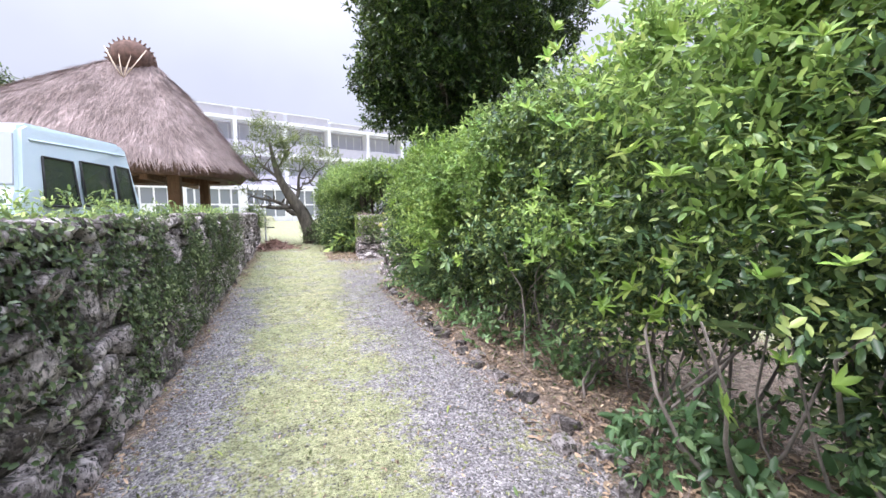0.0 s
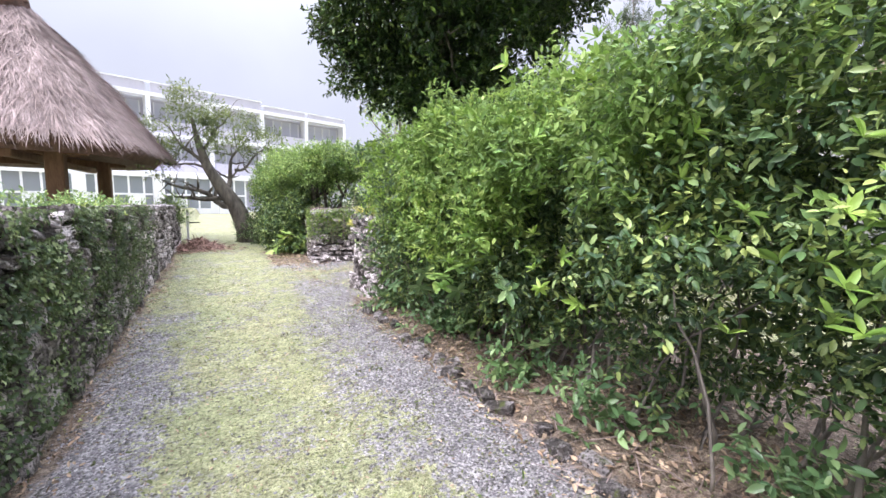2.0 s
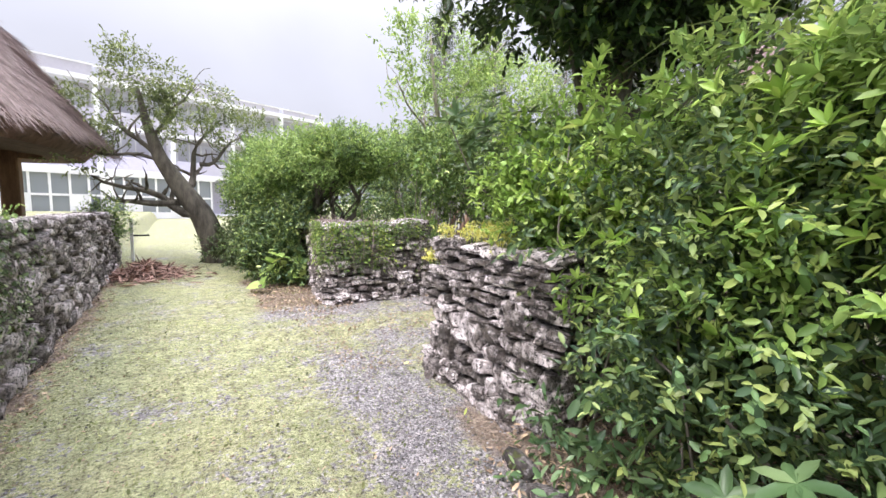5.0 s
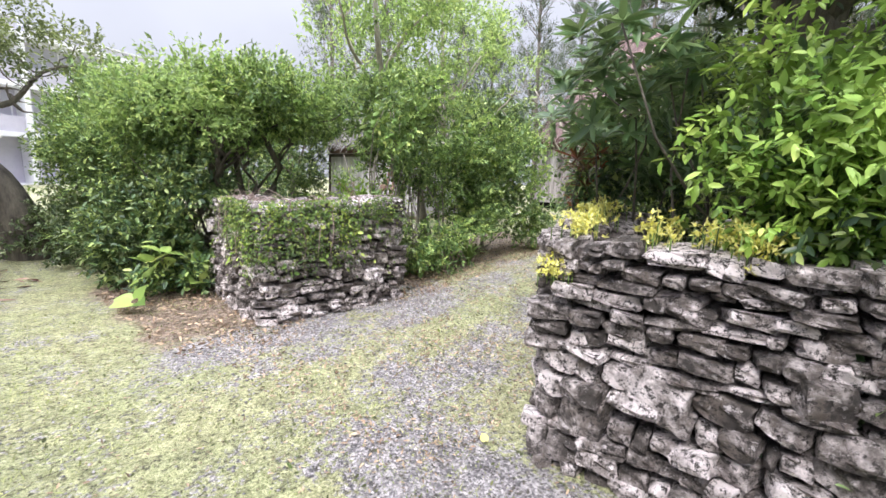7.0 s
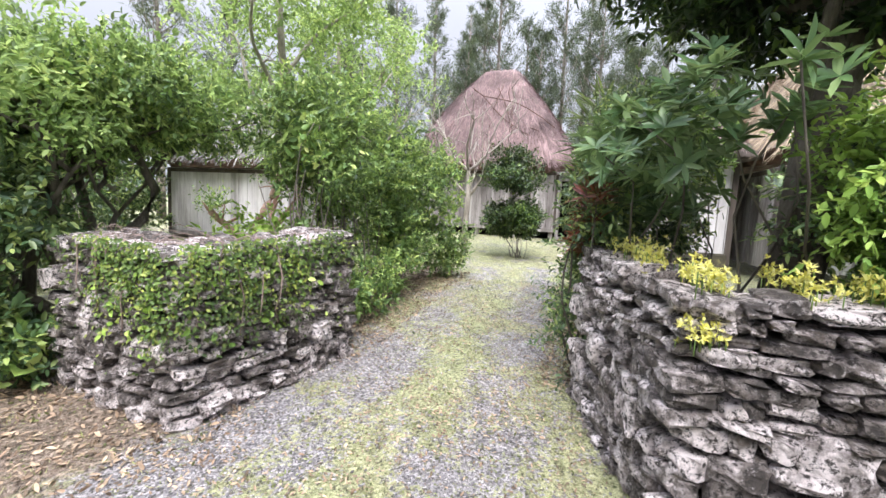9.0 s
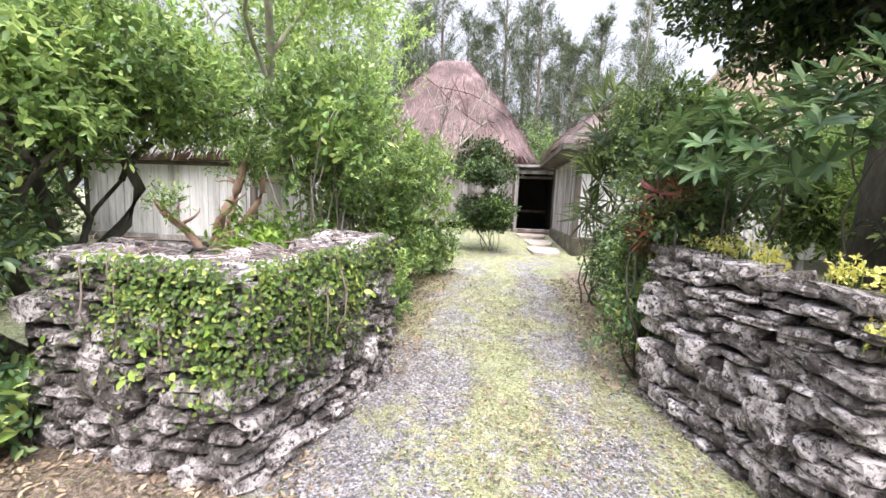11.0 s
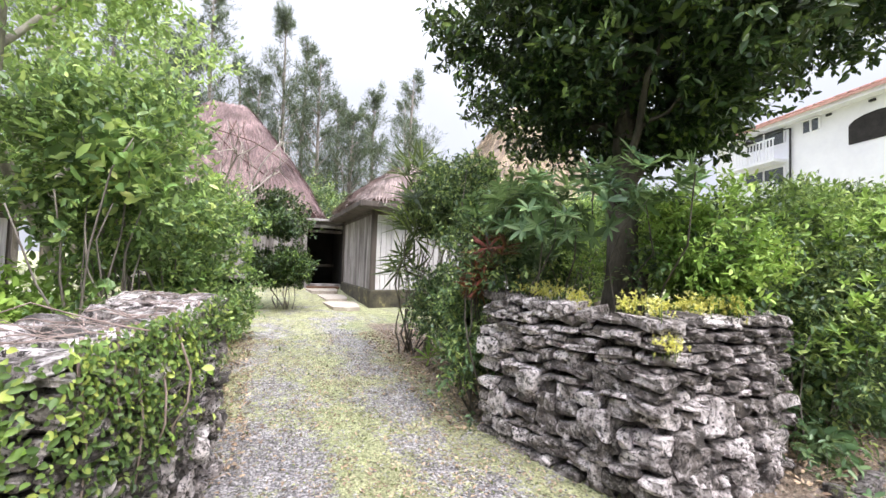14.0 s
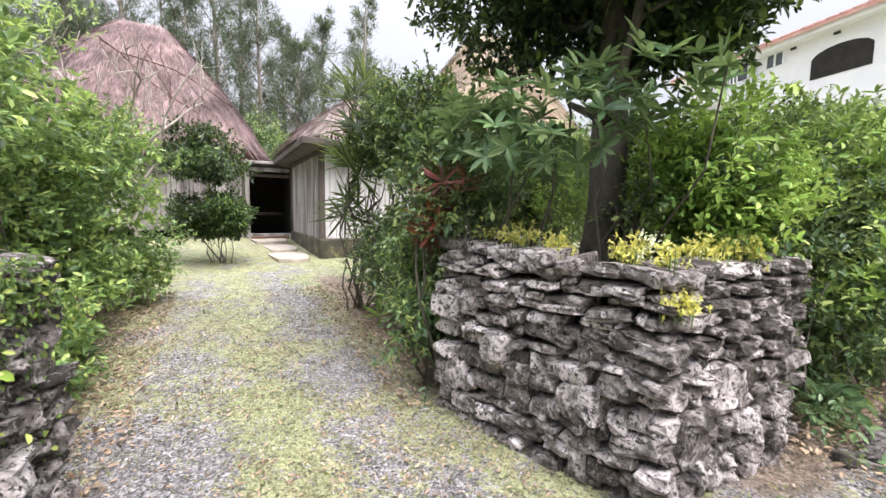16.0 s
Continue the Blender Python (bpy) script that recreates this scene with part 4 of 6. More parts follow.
# airy trees over the yard wall
for sx, sy, sd in ((0, 0, 23), (2.4, 0.6, 24)):
    tree("airy_tree", "slender open tree with light leaves over the yard wall", sd, (5.7 + sx, 12.9 + sy, 0.15),
         ([(5.7 + sx, 12.9 + sy, 0.05), (5.5 + sx, 13.0 + sy, 1.4), (5.0 + sx, 13.4 + sy, 2.6), (4.6 + sx, 13.2 + sy, 3.8), (4.4 + sx, 13.1 + sy, 5.0)], [0.08, 0.065, 0.055, 0.045, 0.02]),
         [((5.3 + sx, 13.2 + sy, 2.0), (6.4 + sx, 12.4 + sy, 3.8), 0.04, 0.01), ((4.9 + sx, 13.4 + sy, 2.6), (3.4 + sx, 12.6 + sy, 3.8), 0.04, 0.01), ((4.7 + sx, 13.3 + sy, 3.2), (5.6 + sx, 12.2 + sy, 4.8), 0.035, 0.008), ((4.8 + sx, 13.4 + sy, 2.8), (4.9 + sx, 14.3 + sy, 4.0), 0.04, 0.01)],
         [(4.6 + sx, 12.9 + sy, 4.5, 1.2, 1.0, 0.6), (5.8 + sx, 12.4 + sy, 3.9, 1.0, 0.8, 0.4), (4.9 + sx, 14.0 + sy, 3.6, 1.2, 1.0, 0.6)],
         950, 0.08, "airy", "bark_pale", per=8, reach=0.24, depth=0.45, gaps=2.3, inner=0)


def bare_tree(seed, x, y):
    """A small pale tree with a spreading, nearly leafless crown."""
    rng = np.random.default_rng(seed)
    z = rise(x, y)
    thing = empty("bare_tree", (x, y, z), "small pale tree with bare spreading twigs before the thatched house", "tree")
    inv = thing.matrix_world.inverted()
    trunk = np.array([[x, y, z - 0.1], [x - 0.05, y, z + 0.7], [x + 0.05, y - 0.02, z + 1.5], [x, y, z + 2.2]])
    tubes("trunk", [(trunk, np.array([0.09, 0.075, 0.07, 0.05]))], "bark_pale", thing, "", 8).matrix_parent_inverse = inv
    for i in range(6):
        a = 2 * np.pi * i / 6 + rng.normal(0, 0.2)
        p, r = limb(rng, trunk[2 + i % 2], trunk[3] + [np.cos(a) * 1.1, np.sin(a) * 1.3, rng.uniform(0.9, 1.7)], 0.04, 0.012, 8, 0.05)
        runs = [(p, r)]
        for _ in range(9):
            k = rng.integers(2, 8)
            q = limb(rng, p[k], p[k] + rng.normal(0, 0.4, 3) + [np.cos(a) * 0.3, np.sin(a) * 0.3, 0.45], 0.013, 0.005, 6, 0.06)
            runs.append(q)
            runs.append(limb(rng, q[0][3], q[0][3] + rng.normal(0, 0.25, 3) + [0, 0, 0.25], 0.008, 0.004, 5, 0.06))
        tubes("limb", runs, "bark_pale", thing, "", 5).matrix_parent_inverse = inv


bare_tree(171, 10.5, 12.0)


def casuarina(seed, x, y, height):
    """A tall feathery tree: straight trunk, upswept limbs and tufts of needles."""
    rng = np.random.default_rng(seed)
    z0 = rise(x, y)
    thing = empty("casuarina_tree", (x, y, z0), "tall feathery grey-green casuarina tree against the sky", "tree", "casuarinas behind the houses")
    inv = thing.matrix_world.inverted()
    lean = rng.normal(0, 0.35, 2)
    s = np.linspace(0, 1, 8)[:, None]
    pts = np.concatenate([x + lean[0] * s + rng.normal(0, 0.06, (8, 1)), y + lean[1] * s, z0 - 0.1 + height * s], 1)
    tubes("trunk", [(pts, np.linspace(0.2, 0.03, 8))], "bark", thing, "", 7).matrix_parent_inverse = inv
    runs, base, way = [], [], []
    for _ in range(62):
        h = rng.uniform(0.2, 1.0)
        a = np.array([np.interp(h, s[:, 0], pts[:, i]) for i in range(3)])
        ang, reach = rng.uniform(0, 2 * np.pi), (1.02 - h) * rng.uniform(0.9, 3.2) + 0.3
        b = a + [np.cos(ang) * reach, np.sin(ang) * reach, reach * rng.uniform(0.7, 1.7)]
        p, r = limb(rng, a, b, 0.035, 0.008, 7, 0.05)
        runs.append((p, r))
        for _ in range(9):  # sprays that sweep up and out, each a tuft of fine twigs
            q = p[rng.integers(2, 7)] + rng.normal(0, 0.07, 3)
            d = unit(np.array([np.cos(ang) * 0.5, np.sin(ang) * 0.5, 0.9]) + rng.normal(0, 0.4, 3))
            ln = rng.uniform(0.5, 1.0) * (1.4 - h)
            base.append(q + d * (ln * rng.uniform(0, 1, (15, 1))) + rng.normal(0, 0.06 + 0.04 * (1 - h), (15, 3)))
            way.append(unit(d * 0.8 + rng.normal(0, 0.42, (15, 3)) + [0, 0, -0.12]))
    tagged(tubes("branch_tangle", runs, "bark", thing, "", 4), kind="stuff").matrix_parent_inverse = inv
    base, way = np.concatenate(base), np.concatenate(way)
    up = unit(rng.normal(size=base.shape))
    ln = rng.uniform(0.18, 0.42, len(base))
    leaves("needles", base, way, up, ln, np.full(len(base), 0.034), "pine", thing, plain=True).matrix_parent_inverse = inv


for k, (x, y, h) in enumerate([(24, 16, 11), (25, 14, 12.5), (25.5, 12, 11), (26, 10.2, 12), (26.5, 8.2, 12.5), (25, 6.6, 10.5), (27, 18.5, 12), (28, 4.4, 12.5), (24, 20, 11.5), (27.5, 15.2, 13), (22, 22.5, 11), (26, 2.5, 11), (29, 12.8, 13), (28.5, 9.2, 12), (29, 17, 13), (20, 24.5, 10.5), (17, 26, 10), (29, 6.5, 12), (13.5, 26.5, 9.5), (30, 1.0, 12)]):
    casuarina(40 + k, x, y, h * (0.92, 1.22, 1.02, 1.3, 1.1)[k % 5])


# ---- thatched houses ----
def straw_layer(name, rng, tris, count, mat, parent, length=0.45, width=0.02):
    """Loose straws lying down a roof. tris: corner triples of the roof's faces."""
    a, b, c = (np.array([t[i] for t in tris], float) for i in range(3))
    nrm = np.cross(b - a, c - a)
    area = np.linalg.norm(nrm, axis=1)
    nrm = nrm / area[:, None]
    nrm *= np.sign(nrm[:, 2:3])
    k = rng.choice(len(tris), count, p=area / area.sum())
    u, v = rng.random(count), rng.random(count)
    flip = u + v > 1
    u[flip], v[flip] = 1 - u[flip], 1 - v[flip]
    p = a[k] + (b - a)[k] * u[:, None] + (c - a)[k] * v[:, None]
    n = nrm[k]
    down = unit(np.array([0, 0, -1.0]) - n * (-n[:, 2:3]))
    way = unit(down + n * rng.uniform(0.0, 0.2, (count, 1)) + np.cross(n, down) * rng.normal(0, 0.22, (count, 1)))
    base = p + n * rng.uniform(-0.02, 0.03, (count, 1)) - down * 0.15
    ln = length * rng.uniform(0.5, 1.3, count)
    return leaves(name, base, way, n, ln, np.full(count, width) * rng.uniform(0.6, 1.4, count), mat, parent, plain=True)


def thatch(house, seed, cx, cy, ex, ey, ez, rx, ry, top, straws, thick=0.35, bulge=0.1, width=0.025, length=0.5, power=5, mat="straw", ox=0.0):
    """A hipped thatched roof: eaves ex by ey at height ez, ridge rx by ry at top, sides swollen by bulge."""
    rng = np.random.default_rng(seed)
    inv = house.matrix_world.inverted()
    around = 48
    rings = []
    for i in range(9):
        f = i / 8
        w = 1 - f
        swell = math.sin(math.pi * f) * bulge
        ring = []
        for j in range(around):
            t = 2 * math.pi * j / around
            c, s_ = math.cos(t), math.sin(t)
            k = (abs(c) ** power + abs(s_) ** power) ** (-1 / power)
            sx, sy = c * k, s_ * k
            X = cx + ox * f + sx * (ex * w + rx * f + swell)
            Y = cy + sy * (ey * w + ry * f + swell)
            wob = 0.06 * noise.noise(Vector((X * 1.7, Y * 1.7, f * 5 + seed)))
            ring.append((X + wob, Y + wob, ez + (top - ez) * f + wob))
        rings.append(ring)
    under = [(cx + (x - cx) * 0.93, cy + (y - cy) * 0.93, z - thick) for x, y, z in rings[0]]
    bm = bmesh.new()
    rv = [[bm.verts.new(p) for p in r] for r in rings]
    tris = []
    for i in range(8):
        for j in range(around):
            q = (rv[i][j], rv[i][(j + 1) % around], rv[i + 1][(j + 1) % around], rv[i + 1][j])
            bm.faces.new(q)
            tris += [(q[0].co, q[1].co, q[2].co), (q[0].co, q[2].co, q[3].co)]
    bm.faces.new(rv[-1])
    tris = [tuple(tuple(v) for v in t) for t in tris]
    part("thatch", bm, "thatch", house, "", True).matrix_parent_inverse = inv
    bm = bmesh.new()
    lo = [bm.verts.new(p) for p in under]
    hi = [bm.verts.new((x, y, z - 0.01)) for x, y, z in rings[0]]
    mid = bm.verts.new((cx, cy, ez + 0.3))
    for j in range(around):
        k = (j + 1) % around
        bm.faces.new((lo[j], lo[k], hi[k], hi[j]))
        bm.faces.new((lo[k], lo[j], mid))
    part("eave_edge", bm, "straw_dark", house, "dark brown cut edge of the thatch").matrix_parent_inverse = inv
    straw_layer("straw", rng, tris, straws, mat, house, length, width).matrix_parent_inverse = inv
    return rings


def piece(thing, name, bm, mat, label="", smooth=False):
    """A part modelled in world place, under its thing."""
    ob = part(name, bm, mat, thing, label, smooth)
    ob.matrix_parent_inverse = thing.matrix_world.inverted()
    return ob


def planked_wall(house, name, a, b, z0, z1, mat="plank", width=0.16, thick=0.05, rise_line=None):
    """A wall of upright boards from a to b, each board of its own, over a backing."""
    rng = random.Random(int(a[0] * 31 + a[1] * 57))
    L = math.dist(a, b)
    ang = math.degrees(math.atan2(b[1] - a[1], b[0] - a[0]))
    frame_ = pose(a[0], a[1], 0, 0, 0, ang)
    bm = box((0, 0.0, z0), (L, 0.08, z1))
    bm.transform(frame_)
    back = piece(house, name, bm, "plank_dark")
    x = 0.0
    while x < L - 0.04:
        w = min(width * rng.uniform(0.8, 1.25), L - x)
        bm = box((x + 0.006, -thick * rng.uniform(0.6, 1.0), z0 - 0.03 * rng.random()), (x + w - 0.006, 0.01, z1), 0.006)
        bm.transform(frame_)
        piece(house, "board", bm, mat)
        x += w
    for xx in (0.0, L):
        bm = box((xx - 0.06, -thick - 0.025, z0 - 0.05), (xx + 0.06, 0.02, z1), 0.01)
        bm.transform(frame_)
        piece(house, "corner_post", bm, "plank_dark")
    bm = box((0, -thick - 0.02, z1 - 0.12), (L, -thick + 0.01, z1 - 0.02), 0.008)
    bm.transform(frame_)
    piece(house, "top_rail", bm, "plank_dark")
    return back


# house one, with the steep roof, at the end of the path
g1 = rise(16, 11)
house_1 = empty("thatched_house", (18.0, 12.6, g1), "old plank house under a steep pinkish-brown thatched roof", "house")
planked_wall(house_1, "wall", (15.3, 15.6), (15.3, 9.85), g1 + 0.32, g1 + 2.45)
planked_wall(house_1, "wall", (15.3, 9.85), (20.5, 9.85), g1 + 0.32, g1 + 2.45)
for i in range(5):
    piece(house_1, "floor_post", box((15.3, 9.9 + 1.38 * i, g1 - 0.1), (15.46, 10.06 + 1.38 * i, g1 + 0.32), 0.01), "plank")
# solid near-black block painted as the shade under the raised floor
piece(house_1, "underfloor_shade", box((15.9, 9.9, g1 - 0.1), (20.5, 15.6, g1 + 0.3)), "dark")
piece(house_1, "sill_beam", box((15.2, 9.8, g1 + 0.26), (15.42, 15.6, g1 + 0.4), 0.01), "plank")
thatch(house_1, 31, 18.0, 12.6, 3.3, 3.55, g1 + 2.75, 0.4, 0.7, 7.45, 30000, 0.35, 0.18, 0.03, 0.6, 4, "straw_pink")
rng = np.random.default_rng(77)
tubes("net_rope", [limb(rng, (16.1 + rng.uniform(0, 1.6), 12.6 + rng.uniform(-1.3, 1.3), 6.4 - 0.0), (15.3, 12.6 + rng.uniform(-2.6, 2.6), 4.1 + rng.uniform(-0.3, 0.6)), 0.018, 0.014, 7, 0.05) for _ in range(16)], "straw_dark", house_1).matrix_parent_inverse = house_1.matrix_world.inverted()

# hut beside the path
g2 = rise(11.5, 8)
hut = empty("plank_hut", (12.5, 7.2, g2), "weathered plank hut with a low thatched roof and mossy foot", "hut")
planked_wall(hut, "wall", (14.55, 8.48), (10.55, 8.48), g2 + 0.2, g2 + 2.5)
# paler boards here put this wall's brighter light into the colour
planked_wall(hut, "wall", (10.55, 8.48), (10.55, 5.9), g2 + 0.2, g2 + 2.5, "plank_pale")
piece(hut, "stone_foot", box((10.44, 5.9, g2 - 0.2), (14.55, 8.58, g2 + 0.42), 0.04), "mossy_foot", "dark foundation with yellow moss along its top")
piece(hut, "fascia", box((10.0, 8.95, g2 + 2.52), (14.9, 9.0, g2 + 2.66), 0.008), "plank_dark")
piece(hut, "fascia", box((10.0, 5.6, g2 + 2.52), (10.05, 8.95, g2 + 2.66), 0.008), "plank_dark")
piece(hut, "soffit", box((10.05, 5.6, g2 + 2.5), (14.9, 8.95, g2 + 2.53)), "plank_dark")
thatch(hut, 32, 12.45, 7.25, 2.4, 1.7, g2 + 2.78, 1.2, 0.15, g2 + 4.0, 9000, 0.12, 0.12, 0.03, 0.5, 5)

# house three, half hidden behind the trees
house_3 = empty("thatched_house", (12.4, 2.6, g2), "thatched house with pale plank walls, half hidden by trees", "house")
planked_wall(house_3, "wall", (9.6, 5.4), (9.6, -0.2), g2 + 0.25, g2 + 2.3, "plank_pale")
planked_wall(house_3, "wall", (15.0, 5.4), (9.6, 5.4), g2 + 0.25, g2 + 2.3)
for i in range(5):
    piece(house_3, "floor_post", box((9.6, -0.1 + 1.3 * i, g2 - 0.15), (9.76, 0.06 + 1.3 * i, g2 + 0.25), 0.01), "plank")
thatch(house_3, 35, 12.3, 2.7, 3.1, 3.2, g2 + 2.7, 0.3, 0.5, 7.2, 16000, 0.3, 0.1, 0.03, 0.6, 4, "straw_gold")

# passage between the houses, its inner shade painted as near-black walls
passage = empty("covered_passage", (15.6, 9.2, g1), "dark covered doorway between the thatched houses", "doorway")
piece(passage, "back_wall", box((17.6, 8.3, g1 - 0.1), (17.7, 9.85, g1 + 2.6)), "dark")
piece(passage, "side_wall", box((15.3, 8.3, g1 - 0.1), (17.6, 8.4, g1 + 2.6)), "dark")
piece(passage, "roof", box((14.9, 8.3, g1 + 2.34), (17.7, 9.9, g1 + 2.42), 0.01), "plank")
piece(passage, "lintel", box((15.1, 8.5, g1 + 2.12), (15.22, 9.8, g1 + 2.24), 0.01), "plank")
piece(passage, "lintel", box((15.25, 8.5, g1 + 1.95), (15.33, 9.8, g1 + 2.05), 0.01), "plank_dark")
piece(passage, "threshold", box((15.0, 8.5, g1 - 0.02), (15.4, 9.8, g1 + 0.12), 0.01), "plank")
piece(passage, "step", box((14.7, 8.6, g1 - 0.05), (14.95, 9.7, g1 + 0.05), 0.01), "timber")
piece(passage, "post", box((15.15, 9.7, g1 - 0.1), (15.27, 9.82, g1 + 2.3), 0.01), "plank")
piece(passage, "slat_rack", box((16.6, 8.5, g1 + 0.7), (16.66, 9.7, g1 + 0.8), 0.005), "plank_dark")

# flagged strip along the hut
paving = empty("flagstone_path", (12.6, 9.2, rise(12.6, 9.2)), "pale worn flagstones leading to the dark doorway", "path")
rp = random.Random(3)
x = 10.0
while x < 14.9:
    w = rp.uniform(1.5, 2.3)
    for y0, y1 in ((8.72 + rp.uniform(0, 0.1), 9.72 + rp.uniform(-0.25, 0.1)),):
        bm = bmesh.new()
        cx, cy = x + w / 2, (y0 + y1) / 2
        ring = []
        for i in range(9):
            t = 2 * math.pi * i / 9 + 0.3
            k = (abs(math.cos(t)) ** 6 + abs(math.sin(t)) ** 6) ** (-1 / 6) * rp.uniform(0.92, 1.06)
            ring.append((cx + math.cos(t) * k * w / 2, cy + math.sin(t) * k * (y1 - y0) / 2))
        zt = rise(cx, cy) + 0.045 + rp.uniform(-0.01, 0.01)
        f = bm.faces.new([bm.verts.new((px, py, zt)) for px, py in ring])
        ex = bmesh.ops.extrude_face_region(bm, geom=[f])
        bmesh.ops.translate(bm, verts=[v for v in ex["geom"] if isinstance(v, bmesh.types.BMVert)], vec=(0, 0, -0.1))
        bmesh.ops.recalc_face_normals(bm, faces=bm.faces)
        piece(paving, "flagstone", bm, "slab")
    x += w * 0.94

# plank shed seen over the ivy wall
g3 = rise(9, 17)
shed = empty("plank_shed", (10.5, 18.3, g3), "pale weathered plank shed with a grey thatched roof", "shed")
planked_wall(shed, "wall", (9.2, 20.8), (9.2, 16.3), g3 + 0.15, g3 + 2.05, "plank_pale", width=0.24)
planked_wall(shed, "wall", (9.2, 16.3), (12.2, 16.3), g3 + 0.15, g3 + 2.05, "plank_pale", width=0.24)
piece(shed, "sill_beam", box((9.08, 16.3, g3 + 0.1), (9.2, 20.8, g3 + 0.22), 0.01), "plank")
piece(shed, "base_slab", box((9.25, 16.4, g3 - 0.1), (12.2, 20.8, g3 + 0.12)), "slab")
thatch(shed, 33, 10.7, 18.5, 1.95, 2.7, g3 + 2.3, 0.3, 0.9, 4.6, 9000, 0.25, 0.1, 0.03, 0.5, 5, "straw_grey")

# thatched pavilion over the lane wall
PX, PY, PZ = -6.2, 17.2, 0.55
pavilion = empty("thatched_pavilion", (PX, PY, PZ), "open timber pavilion with a tall straw thatched roof", "pavilion")
thatch(pavilion, 34, PX, PY, 4.75, 4.1, 2.8, 0.55, 0.5, 6.3, 80000, 0.4, 0.08, 0.026, 0.7, 4, "straw", 1.5)
for sx in (-1, 1):
    for sy in (-1, 1):
        piece(pavilion, "post", box((PX + sx * 2.9 - 0.17, PY + sy * 2.4 - 0.17, PZ - 0.1), (PX + sx * 2.9 + 0.17, PY + sy * 2.4 + 0.17, 2.9), 0.03), "timber")
for sy in (-1, 1):
    piece(pavilion, "beam", box((PX - 3.5, PY + sy * 2.4 - 0.1, 2.42), (PX + 3.5, PY + sy * 2.4 + 0.1, 2.66), 0.02), "timber")
    piece(pavilion, "beam", box((PX + sy * 2.4 - 0.1, PY - 3.5, 2.26), (PX + sy * 2.4 + 0.1, PY + 3.5, 2.42), 0.02), "timber")
for i in range(9):
    piece(pavilion, "rafter", box((PX - 3.6, PY - 3.2 + 0.8 * i, 2.66), (PX + 3.6, PY - 3.13 + 0.8 * i, 2.73)), "timber")
# the fan of sticks and rolled straw that closes the ridge end
bm = bmesh.new()
bmesh.ops.create_uvsphere(bm, u_segments=20, v_segments=12, radius=1, matrix=Matrix.Translation((PX + 1.5, PY - 0.35, 6.3)) @ Matrix.Diagonal((0.66, 0.8, 0.64, 1)))
piece(pavilion, "ridge_roll", bm, "straw_dark", "rolled straw knob with a fringe", True)
rng = np.random.default_rng(9)
runs = []
for i in range(17):
    t = math.radians(-15 + 210 * i / 16)
    c = np.array([PX + 1.5, PY - 0.45, 6.3])
    runs.append((np.linspace(c + [math.cos(t) * 0.5, -0.1, math.sin(t) * 0.5], c + [math.cos(t) * 0.72, -0.12, math.sin(t) * 0.72], 3), np.array([0.05, 0.04, 0.02])))
tubes("straw_fringe", runs, "straw_dark", pavilion).matrix_parent_inverse = pavilion.matrix_world.inverted()
for k in (-0.55, -0.2, 0.2, 0.55):
    ob = tubes("bamboo_stick", [(np.array([[PX + 1.5, PY - 1.45, 5.45], [PX + 1.5 + k * 0.5, PY - 1.25, 5.95], [PX + 1.5 + k, PY - 1.0, 6.5]]), np.array([0.018, 0.018, 0.015]))], "bamboo", pavilion)
    ob.matrix_parent_inverse = pavilion.matrix_world.inverted()

# ---- van behind the lane wall ----
van = empty("parked_van", (-2.27, 8.0, 0.55), "pale blue boxy van with dark side windows, parked on grass", "van", turn=-16.7)


def van_part(name, bm, mat, label="", parent=None, smooth=False):
    return part(name, bm, mat, parent or van, label, smooth)


def van_shell(half=0.74):
    """The side outline, drawn from the tail (y 0) to the nose, given width."""
    out = [(0.0, 0.28), (0.02, 1.0), (-0.05, 1.25), (-0.14, 1.82), (-0.24, 1.9), (-1.8, 1.93), (-1.9, 1.87), (-2.06, 1.08), (-2.14, 0.95), (-2.18, 0.8), (-2.18, 0.28)]
    bm = bmesh.new()
    left = [bm.verts.new((0.0 - 0.1 * max(0, z - 1.05), y, z)) for y, z in out]
    right = [bm.verts.new((-2 * half + 0.1 * max(0, z - 1.05), y, z)) for y, z in out]
    bm.faces.new(left)
    bm.faces.new(list(reversed(right)))
    n = len(out)
    for i in range(n):
        bm.faces.new((left[(i + 1) % n], left[i], right[i], right[(i + 1) % n]))
    bmesh.ops.recalc_face_normals(bm, faces=bm.faces)
    bmesh.ops.bevel(bm, geom=bm.edges[:], offset=0.045, segments=2, affect="EDGES")
    return bm


van_body = van_part("body", van_shell(), "paint", "", None, False)
for y0, y1, y2, y3 in ((-0.2, -0.48, -0.5, -0.16), (-0.6, -1.12, -1.13, -0.61), (-1.24, -1.68, -1.76, -1.25)):
    bm = bmesh.new()
    q = [(y0, 1.53), (y1, 1.55), (y2, 0.95), (y3, 0.95)]
    f = bm.faces.new([bm.verts.new((0.012 - 0.1 * (z - 1.05), y, z)) for y, z in q])
    bmesh.ops.recalc_face_normals(bm, faces=[f])
    ex = bmesh.ops.extrude_face_region(bm, geom=[f])
    bmesh.ops.translate(bm, verts=[v for v in ex["geom"] if isinstance(v, bmesh.types.BMVert)], vec=(-0.03, 0, 0))
    bmesh.ops.recalc_face_normals(bm, faces=bm.faces)
    win = van_part("side_window", bm, "glass", "dark tinted side window")
    for (ya, za), (yb, zb) in zip(q, q[1:] + q[:1]):
        pts = np.array([[0.016 - 0.1 * (za - 1.05), ya, za], [0.016 - 0.1 * (zb - 1.05), yb, zb]])
        tubes("window_seal", [(pts, np.array([0.014, 0.014]))], "rubber", win, "", 5)
bm = bmesh.new()
